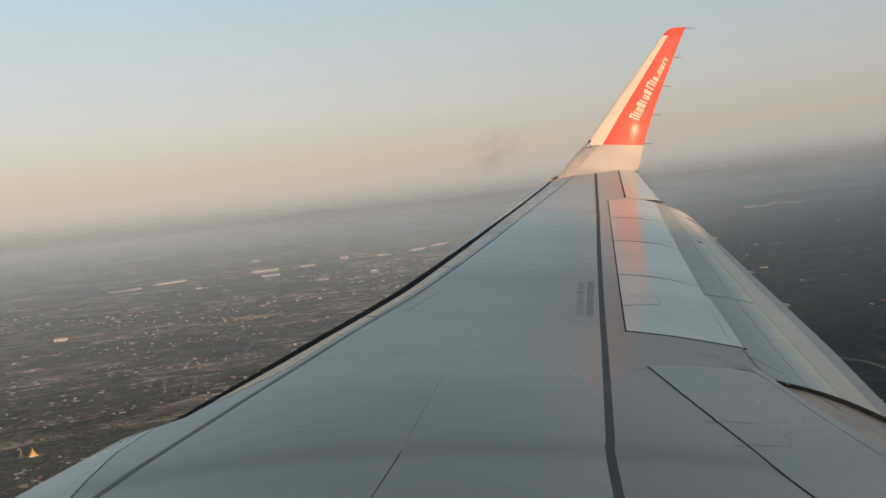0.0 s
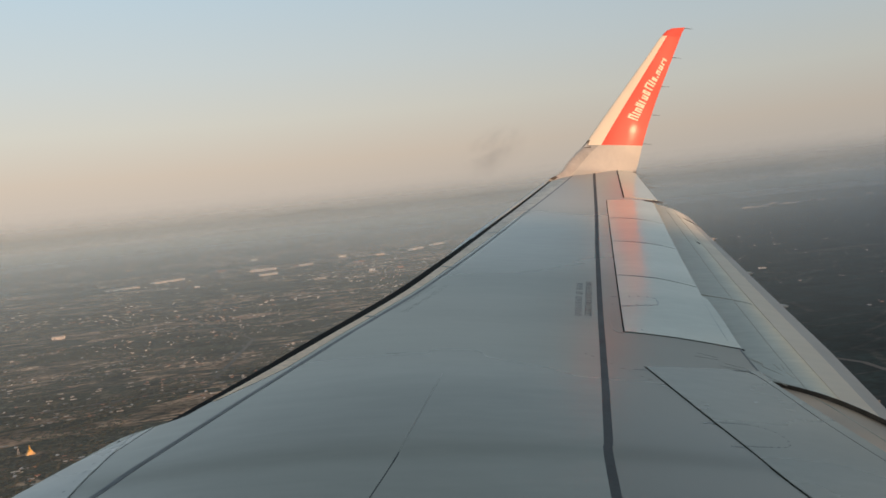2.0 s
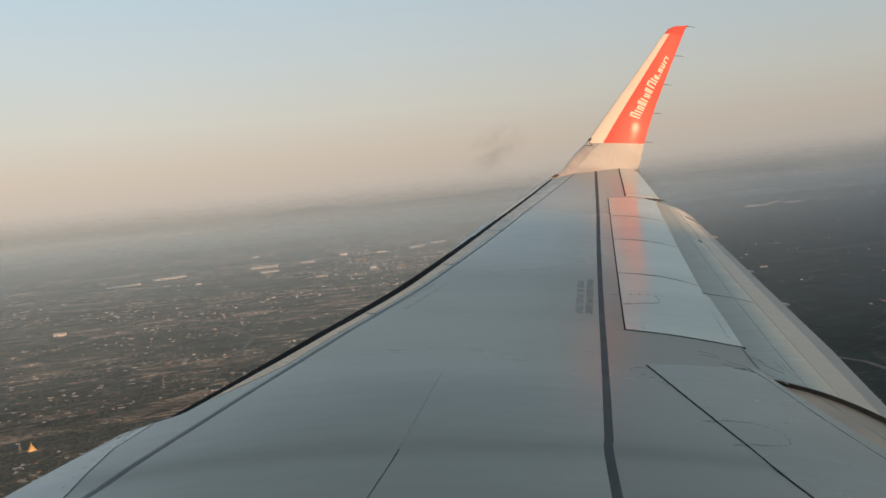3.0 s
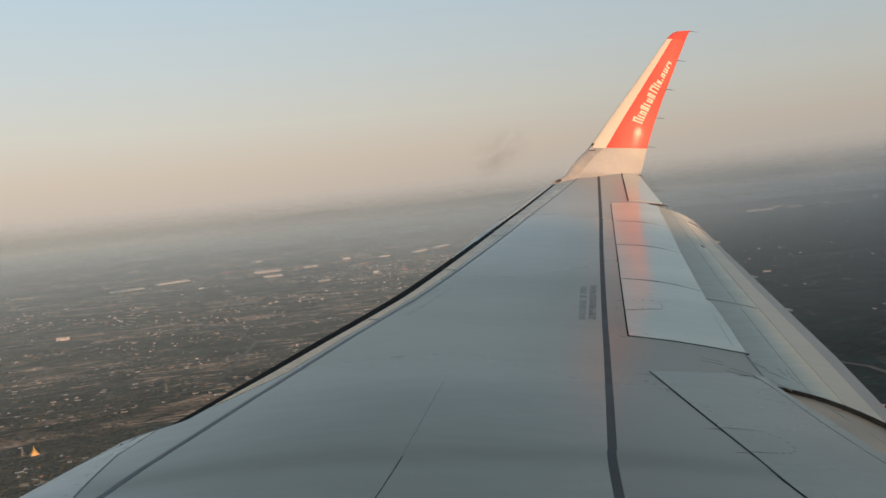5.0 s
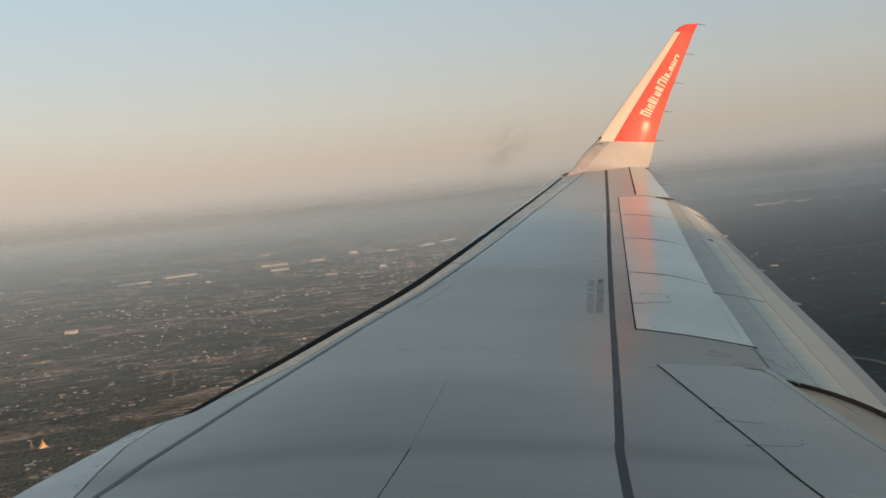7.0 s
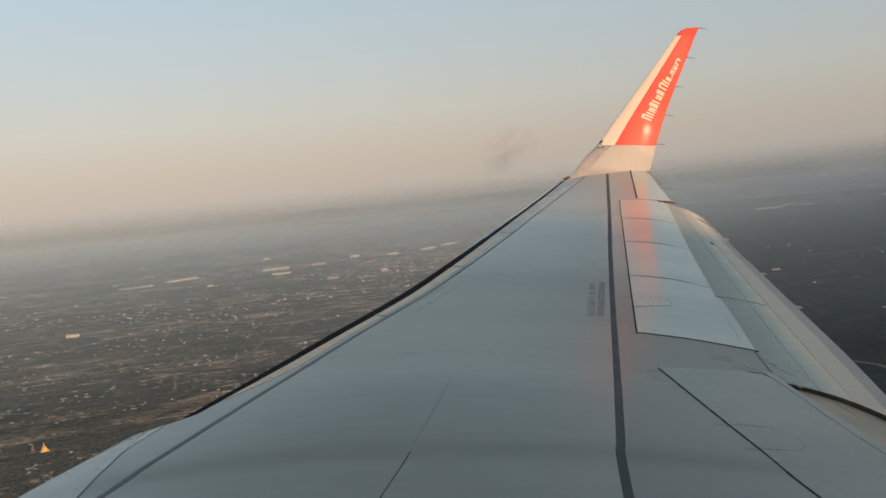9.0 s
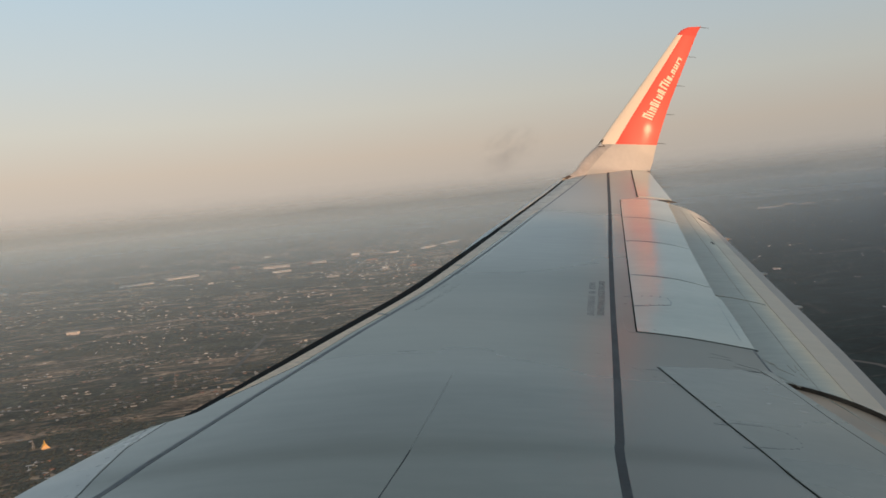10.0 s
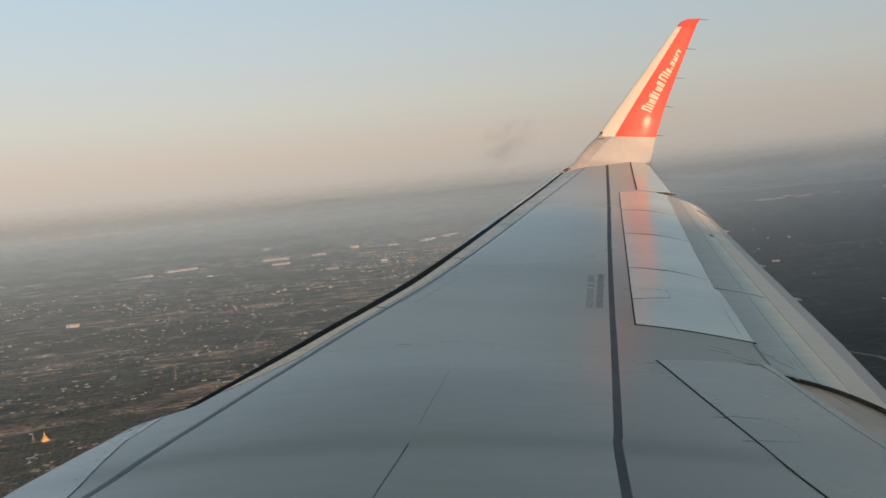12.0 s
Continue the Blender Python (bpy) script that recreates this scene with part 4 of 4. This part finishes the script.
# haze imitated by curved see-through sheets, one behind another over the plain
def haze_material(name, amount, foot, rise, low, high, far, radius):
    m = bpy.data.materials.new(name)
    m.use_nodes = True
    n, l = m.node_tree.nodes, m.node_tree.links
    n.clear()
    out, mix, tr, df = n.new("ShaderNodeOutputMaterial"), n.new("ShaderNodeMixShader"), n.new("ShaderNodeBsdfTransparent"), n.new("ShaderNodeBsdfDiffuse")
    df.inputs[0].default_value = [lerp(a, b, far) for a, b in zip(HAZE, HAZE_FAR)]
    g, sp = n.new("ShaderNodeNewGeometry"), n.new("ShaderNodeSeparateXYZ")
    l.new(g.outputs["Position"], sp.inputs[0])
    # act like evenly scattering dust: soften the sheet's facing
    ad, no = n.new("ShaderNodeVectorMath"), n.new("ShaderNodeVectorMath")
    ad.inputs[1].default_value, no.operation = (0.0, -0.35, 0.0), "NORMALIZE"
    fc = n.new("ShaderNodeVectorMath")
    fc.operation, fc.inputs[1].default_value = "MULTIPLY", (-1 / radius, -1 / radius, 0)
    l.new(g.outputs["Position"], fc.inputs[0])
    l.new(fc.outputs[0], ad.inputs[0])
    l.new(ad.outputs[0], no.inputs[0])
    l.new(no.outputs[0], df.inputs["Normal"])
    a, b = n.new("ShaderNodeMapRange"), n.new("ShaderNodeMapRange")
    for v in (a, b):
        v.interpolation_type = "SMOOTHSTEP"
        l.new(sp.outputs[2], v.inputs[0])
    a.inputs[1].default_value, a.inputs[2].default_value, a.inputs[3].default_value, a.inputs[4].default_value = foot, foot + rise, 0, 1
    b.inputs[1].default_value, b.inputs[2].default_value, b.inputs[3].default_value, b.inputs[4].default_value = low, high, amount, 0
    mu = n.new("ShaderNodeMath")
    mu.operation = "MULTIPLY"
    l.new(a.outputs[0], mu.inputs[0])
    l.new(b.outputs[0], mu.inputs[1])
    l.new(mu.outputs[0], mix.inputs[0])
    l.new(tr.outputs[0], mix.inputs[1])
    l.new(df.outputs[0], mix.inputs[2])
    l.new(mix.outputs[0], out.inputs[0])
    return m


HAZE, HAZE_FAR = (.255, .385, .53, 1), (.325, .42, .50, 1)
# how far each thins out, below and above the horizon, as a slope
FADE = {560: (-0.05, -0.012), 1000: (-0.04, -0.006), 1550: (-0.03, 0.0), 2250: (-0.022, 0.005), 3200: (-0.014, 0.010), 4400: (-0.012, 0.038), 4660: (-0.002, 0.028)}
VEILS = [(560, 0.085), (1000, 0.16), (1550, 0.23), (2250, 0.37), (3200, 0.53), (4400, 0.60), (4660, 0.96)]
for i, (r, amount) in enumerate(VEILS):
    mat = haze_material("haze_sheet", amount, ground_z(0, r), (200.0 - ground_z(0, r)) * (0.45, 0.45, 0.55, 0.7, 0.85, 0.95, 1.0)[i], 200 + FADE[r][0] * r, 200 + FADE[r][1] * r, (0.0, 0.1, 0.2, 0.25, 0.3, 0.6, 1.0)[i], r)
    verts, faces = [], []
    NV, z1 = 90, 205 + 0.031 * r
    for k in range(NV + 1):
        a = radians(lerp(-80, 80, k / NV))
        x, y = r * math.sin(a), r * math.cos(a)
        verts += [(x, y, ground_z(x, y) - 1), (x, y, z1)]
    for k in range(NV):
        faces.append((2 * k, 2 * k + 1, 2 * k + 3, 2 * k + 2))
    tagged(mesh_object("backdrop_haze", verts, faces, mat), "see-through sheet imitating evening haze over the plain", "haze", kind="structure")

# ---- cloud of smoke, low in the sky ----
def smoke_material():
    m = bpy.data.materials.new("grey_smoke")
    m.use_nodes = True
    n, l = m.node_tree.nodes, m.node_tree.links
    n.clear()
    out, mix, tr, df = n.new("ShaderNodeOutputMaterial"), n.new("ShaderNodeMixShader"), n.new("ShaderNodeBsdfTransparent"), n.new("ShaderNodeBsdfDiffuse")
    df.inputs[0].default_value = (.22, .26, .32, 1)
    tc, no, le, ra, mu = n.new("ShaderNodeTexCoord"), n.new("ShaderNodeTexNoise"), n.new("ShaderNodeVectorMath"), n.new("ShaderNodeMapRange"), n.new("ShaderNodeMath")
    l.new(tc.outputs["Object"], no.inputs[0])
    no.inputs["Scale"].default_value, no.inputs["Detail"].default_value = 1.3, 4
    le.operation = "LENGTH"
    l.new(tc.outputs["Object"], le.inputs[0])
    ra.interpolation_type = "SMOOTHSTEP"
    ra.inputs[1].default_value, ra.inputs[2].default_value, ra.inputs[3].default_value, ra.inputs[4].default_value = 0.1, 1.0, 1.0, 0.0
    l.new(le.outputs["Value"], ra.inputs[0])
    r2 = n.new("ShaderNodeMapRange")
    r2.inputs[1].default_value, r2.inputs[2].default_value, r2.inputs[4].default_value = 0.36, 0.75, 0.42
    l.new(no.outputs[0], r2.inputs[0])
    mu.operation = "MULTIPLY"
    l.new(ra.outputs[0], mu.inputs[0])
    l.new(r2.outputs[0], mu.inputs[1])
    l.new(mu.outputs[0], mix.inputs[0])
    l.new(tr.outputs[0], mix.inputs[1])
    l.new(df.outputs[0], mix.inputs[2])
    l.new(mix.outputs[0], out.inputs[0])
    return m


verts = [(math.cos(2 * math.pi * i / 28), 0.03 * math.sin(4 * math.pi * i / 28), math.sin(2 * math.pi * i / 28)) for i in range(28)] + [(0, 0, 0)]
cloud = tagged(mesh_object("backdrop_cloud", verts, [(i, (i + 1) % 28, 28) for i in range(28)], smoke_material()), "faint grey smoke cloud over the far hills", "cloud", kind="structure")
cloud.matrix_world = Matrix.Translation((4300 * math.sin(radians(15.4)), 4300 * math.cos(radians(15.4)), 428)) @ pose(0, 0, 0, 0, -26, -15.4) @ Matrix.Diagonal((215, 60, 125, 1))


# ---- settlements ----
def island_material(name, colours, rough=0.8):
    """Paint that differs from piece to piece of one joined mesh."""
    m = bpy.data.materials.new(name)
    m.use_nodes = True
    n, l = m.node_tree.nodes, m.node_tree.links
    b, g, ra = n["Principled BSDF"], n.new("ShaderNodeNewGeometry"), n.new("ShaderNodeValToRGB")
    ra.color_ramp.interpolation = "CONSTANT"
    while len(ra.color_ramp.elements) < len(colours):
        ra.color_ramp.elements.new(0.5)
    for i, (e, c) in enumerate(zip(ra.color_ramp.elements, colours)):
        e.position, e.color = i / len(colours), (*c, 1)
    l.new(g.outputs["Random Per Island"], ra.inputs[0])
    l.new(ra.outputs[0], b.inputs["Base Color"])
    b.inputs["Roughness"].default_value = rough
    return m


M_WALLS = [material("lime_wall", (.155, .115, .09), 0.85, scale=0.4, vary=0.08, fine=3, perobj=2.4), material("grey_wall", (.165, .145, .13), 0.85, scale=0.4, vary=0.1, fine=3, perobj=2.2)]
M_ROOFS = [material("tin_roof", (.15, .14, .13), 0.5, scale=0.4, vary=0.1, fine=3, perobj=2.0), material("tile_roof", (.26, .12, .075), 0.8, scale=0.4, vary=0.12, fine=3, perobj=0.3),
           material("pale_roof", (.31, .27, .23), 0.7, scale=0.4, vary=0.08, fine=3, perobj=0.9)]
M_BRIGHT = material("white_cladding", (.80, .70, .62), 0.6, scale=0.1, vary=0.05, fine=1)
M_GOLD = material("gold_leaf", (.95, .52, .10), 0.35, metal=0.55, scale=0.5, vary=0.08, fine=4)
M_BASE = material("temple_plaster", (.80, .50, .20), 0.7, scale=0.4, vary=0.1, fine=3)


def gable(bm, lx, ly, h, rise, over):
    """A gabled roof with thickness over a lx by ly plan."""
    a, b = lx / 2 + over, ly / 2 + over
    v = [bm.verts.new(p) for p in ((-a, -b, h - 0.2), (a, -b, h - 0.2), (a, b, h - 0.2), (-a, b, h - 0.2), (-a, 0, h + rise), (a, 0, h + rise),
                                   (-a, -b, h - 0.45), (a, -b, h - 0.45), (a, b, h - 0.45), (-a, b, h - 0.45))]
    for f in ((0, 1, 5, 4), (2, 3, 4, 5), (0, 4, 3, 9, 6), (1, 7, 8, 2, 5), (0, 6, 7, 1), (2, 8, 9, 3), (6, 9, 8, 7)):
        bm.faces.new([v[i] for i in f])


def box(bm, lx, ly, z0, z1, cx=0.0, cy=0.0):
    m = Matrix.Translation((cx, cy, (z0 + z1) / 2)) @ Matrix.Diagonal((lx, ly, z1 - z0, 1))
    bmesh.ops.create_cube(bm, size=1.0, matrix=m)


def house(lx, ly, h, rise, wall, roof, label, group):
    e = tagged(new("house"), label, "house", group)
    bm = bmesh.new()
    box(bm, lx, ly, -0.5, h)
    box(bm, lx * 0.4, 1.6, -0.5, h * 0.7, 0, -ly / 2 - 0.7)
    part("wall", bm, wall, e)
    bm = bmesh.new()
    gable(bm, lx, ly, h, rise, 0.6)
    part("roof", bm, roof, e)
    return e


KINDS = [house(4.4, 1.6, 0.75, 0.3, M_WALLS[0], M_ROOFS[0], "pale village house with a grey tin roof", "village houses"),
         house(3.2, 1.7, 0.75, 0.35, M_WALLS[0], M_ROOFS[1], "pale village house with a red tile roof", "village houses"),
         house(6.2, 1.7, 0.75, 0.3, M_WALLS[1], M_ROOFS[2], "grey village shed with a pale roof", "village houses")]


def settled(x, y):
    """How likely buildings stand here: hamlets strung over the plain."""
    return 0.8 * noise.noise((x / 420, y / 120, 1.7)) + 0.6 * noise.noise((x / 110, y / 45, 5.2)) + 0.35 * noise.noise((x / 900, y / 900, 9.1))


rng = random.Random(11)
used = set()
count = 0
while count < 295:
    r, a = rng.uniform(600, 1500), radians(rng.uniform(-24, 44))
    x, y = r * math.sin(a), r * math.cos(a)
    if settled(x, y) < -0.02 + 0.38 * rng.random() + 0.3 * max(0.0, a - 0.25) or (round(x / 8), round(y / 8)) in used or math.hypot(x + 243, y - 886) < 36:
        continue
    if a > 0.36 and rng.random() < 0.9:
        continue
    used.add((round(x / 8), round(y / 8)))
    m = pose(x, y, 0, 0, 0, 4 + rng.choice((0, 0, 0, 90)) + rng.uniform(-12, 12))
    k = KINDS[rng.choice((0, 0, 1, 2))]
    if count < 3:
        k = KINDS[count]
        k.matrix_basis = m
    else:
        copy_thing(k, m)
    count += 1

# buildings farther off, too many to count
verts, faces = [], []
count = 0
while count < 4100:
    r, a = 1250 + 3100 * rng.random() ** 0.8, radians(rng.uniform(-26, 46))
    x, y = r * math.sin(a), r * math.cos(a)
    if count < 220:  # a town strung along a far road
        k = rng.random()
        x, y = lerp(2040, 2760, k) + rng.uniform(-40, 40), lerp(3850, 3430, k) + rng.uniform(-45, 45)
        r, a = math.hypot(x, y), 0.3
    elif settled(x, y) < -0.10 + 0.40 * rng.random() + 0.45 * max(0.0, a - 0.25):
        continue
    if count >= 220 and a > 0.36 and r < 3500 and rng.random() < 0.66:
        continue
    small = min(1.0, 0.5 + (r - 950) / 2400)
    lx, ly, h = rng.uniform(3, 10) * small, rng.uniform(1.8, 3) * small, rng.uniform(0.7, 1.4) * small
    if a > 0.36 or count < 220:
        lx, ly, h = lx * 0.65, ly * 0.65, h * 0.65
    if r > 2300 and a < 0.36 and rng.random() < 0.018:
        lx, ly, h = rng.uniform(18, 40), rng.uniform(8, 12), rng.uniform(3.5, 5)
    g = rng.choice((0.06, 0.06, 0.06, 0.06 + math.pi / 2)) + rng.uniform(-0.2, 0.2)
    c, s, z, n = math.cos(g), math.sin(g), ground_z(x, y), len(verts)
    for px, py, pz in ((-1, -1, -1), (1, -1, -1), (1, 1, -1), (-1, 1, -1), (-1, -1, 1), (1, -1, 1), (1, 1, 1), (-1, 1, 1), (-1, 0, 2), (1, 0, 2)):
        dz = -1 if pz < 0 else (h if pz == 1 else h + ly * 0.22)
        verts.append((x + c * px * lx / 2 - s * py * ly / 2, y + s * px * lx / 2 + c * py * ly / 2, z + dz))
    for f in ((0, 1, 5, 4), (1, 2, 6, 9, 5), (2, 3, 7, 6), (3, 0, 4, 8, 7), (4, 5, 9, 8), (6, 7, 8, 9)):
        faces.append([n + i for i in f])
    count += 1
M_FAR = island_material("far_walls", [(.66, .53, .44), (.26, .23, .21), (.40, .33, .27), (.34, .16, .10), (.30, .27, .24), (.78, .66, .56), (.17, .15, .13), (.24, .20, .17)])
tagged(mesh_object("far_village_buildings", verts, faces, M_FAR), "scattered small pale buildings of far-off villages", "buildings", kind="stuff")


def warehouse(length, wide, high, at, turn, label):
    e = tagged(new("warehouse"), label, "warehouse", "long warehouses")
    bm = bmesh.new()
    box(bm, length, wide, -1, high)
    part("wall", bm, M_BRIGHT, e)
    bm = bmesh.new()
    gable(bm, length, wide, high, wide * 0.10, 0.8)
    part("roof", bm, M_ROOFS[2], e)
    for i in range(int(length // 12)):
        bm = bmesh.new()
        box(bm, 4.0, 0.3, 0, high * 0.5, -length / 2 + 6 + 12 * i, -wide / 2 - 0.1)
        part("gate", bm, M_WALLS[1], e)
    e.matrix_world = pose(at[0], at[1], ground_z(*at), 0, 0, turn)


for length, wide, high, at, turn in ((104, 30, 10, (-27, 3500), 1), (118, 30, 5, (-535, 3310), 30), (126, 34, 6, (-393, 3490), 32), (54, 24, 7, (145, 3545), 10), (34, 20, 9, (314, 3780), 0),
                                     (90, 26, 6, (640, 3760), 45), (90, 26, 6, (760, 3880), 42), (66, 24, 5, (-8, 3205), 8), (120, 14, 4, (2247, 3650), -22), (70, 12, 3, (2398, 3600), -8),
                                     (22, 14, 6, (-440, 1890), -12), (14, 7, 2, (980, 1585), -35)):
    warehouse(length, wide, high, at, turn, "long pale warehouse catching the low sun")

# golden temple
temple = tagged(new("golden_stupa"), "golden bell-shaped stupa on a stepped base among trees", "stupa")
bm = bmesh.new()
for i, (s, z) in enumerate(((11, 0), (8.6, 1.3), (6.6, 2.5))):
    box(bm, s, s, z - (0.6 if i == 0 else 0), z + 1.3)
part("stepped_base", bm, M_BASE, temple)


def turned(profile, n=20):
    bm = bmesh.new()
    rings = [[bm.verts.new((r * math.cos(2 * math.pi * i / n), r * math.sin(2 * math.pi * i / n), z)) for i in range(n)] for r, z in profile]
    for a, b in zip(rings, rings[1:]):
        for i in range(n):
            bm.faces.new((a[i], a[(i + 1) % n], b[(i + 1) % n], b[i]))
    bm.faces.new(rings[-1])
    bm.faces.new(rings[0][::-1])
    return bm


part("bell", turned([(3.3, 3.75), (3.5, 4.3), (3.3, 4.9), (2.9, 5.6), (2.2, 6.3), (1.4, 7.2), (1.1, 8.1)]), M_GOLD, temple, "gilded bell", True)
part("spire", turned([(1.1, 8.1), (1.2, 8.5), (0.75, 8.9), (0.8, 9.3), (0.5, 9.7), (0.5, 10.1), (0.22, 11.2), (0.06, 13.2)]), M_GOLD, temple, "gilded spire", True)
temple.matrix_world = pose(-243, 886, 0, 0, 0, 25) @ Matrix.Diagonal((0.7, 0.7, 0.7, 1))

# radio masts
for x, y, h in ((-254, 888, 9), (-146, 1120, 22)):
    mast = tagged(new("mast"), "slender pale steel radio mast in a village", "mast")
    for k in range(3):
        a = 2 * math.pi * k / 3
        rod("leg", (1.3 * math.cos(a), 1.3 * math.sin(a), -0.5), (0.2 * math.cos(a), 0.2 * math.sin(a), h), 0.12, M_WALLS[1], mast)
    for k in range(5):
        bm = bmesh.new()
        q = 1.4 - 0.22 * k
        box(bm, 2 * q, 2 * q, h * (k + 0.5) / 5.5, h * (k + 0.5) / 5.5 + 0.25)
        part("brace", bm, M_WALLS[1], mast)
    mast.matrix_world = pose(x, y, 0)

# ---- roads ----
M_ROAD = material("dusty_road", (.11, .092, .075), 0.95, scale=0.05, vary=0.15, fine=0.6)
for pts, wd in (([(-620, 1180), (-300, 1090), (-60, 1120), (200, 1290), (520, 1330)], 8), ([(-900, 2050), (-300, 1960), (200, 2080), (900, 2300)], 10),
                ([(-90, 1120), (-40, 1500), (-180, 1960), (-60, 2600)], 7), ([(520, 840), (556, 790), (566, 745), (560, 705), (590, 640)], 6), ([(-1200, 3250), (-200, 3420), (900, 3700)], 14)):
    verts, faces = [], []
    for (ax, ay), (bx, by) in zip(pts, pts[1:]):
        for i in range(12):
            k = i / 12
            verts.append((lerp(ax, bx, k), lerp(ay, by, k)))
    verts.append(pts[-1])
    line = []
    for i, (x, y) in enumerate(verts):
        p, q = verts[max(0, i - 1)], verts[min(len(verts) - 1, i + 1)]
        d = Vector((q[0] - p[0], q[1] - p[1])).normalized() * wd / 2
        wob = 14 * noise.noise((x / 200, y / 200, 0))
        for sx, sy in ((-d.y, d.x), (d.y, -d.x)):
            line.append((x + sx, y + sy + wob, ground_z(x, y) + 0.6))
    faces = [(2 * i + 1, 2 * i + 3, 2 * i + 2, 2 * i) for i in range(len(verts) - 1)]
    tagged(mesh_object("road", line, faces, M_ROAD), "pale dusty country road between fields", "road", kind="structure")

# ---- trees ----
M_LEAF = island_material("dark_foliage", [(.052, .054, .036), (.060, .056, .038), (.050, .054, .036), (.068, .058, .039), (.056, .054, .035)], 0.95)
ico = bmesh.new()
bmesh.ops.create_icosphere(ico, subdivisions=1, radius=1.0)
base_v = np.array([v.co[:] for v in ico.verts])
base_f = np.array([[v.index for v in f.verts] for f in ico.faces])
ico.free()
nr = np.random.RandomState(5)
tv, tf, n = [], [], 0
count = 0
while count < 44000:
    r, a = 560 + 2900 * nr.rand() ** 1.2, math.radians(nr.uniform(-26, 46))
    x, y = r * math.sin(a), r * math.cos(a)
    w = noise.noise((x / 150, y / 150, 20.0)) + 0.6 * noise.noise((x / 40, y / 40, 3.0))
    if w < 0.06 + 0.2 * nr.rand() - 0.10 - 0.5 * max(0.0, a - 0.25) or math.hypot(x + 243, y - 880) < 13:
        continue
    if a > 0.36 and (r < 1600 or nr.rand() < 0.8):
        continue
    size = nr.uniform(0.6, 2.4) * (0.7 if a > 0.36 else 1.0) * (0.85 + r / 6500)
    sc = np.array([size * nr.uniform(0.8, 1.5), size * nr.uniform(0.8, 1.5), size * nr.uniform(0.22, 0.45)])
    v = base_v * sc * (1 + 0.7 * (nr.rand(len(base_v), 1) - 0.5))
    v += np.array([x, y, ground_z(x, y) + sc[2] * 0.8])
    tv.append(v)
    tf.append(base_f + n)
    n += len(base_v)
    count += 1
tagged(mesh_object("far_woods", np.concatenate(tv).tolist(), np.concatenate(tf).tolist(), M_LEAF), "dark tree clumps and hedgerows over the plain", "woods", kind="stuff")
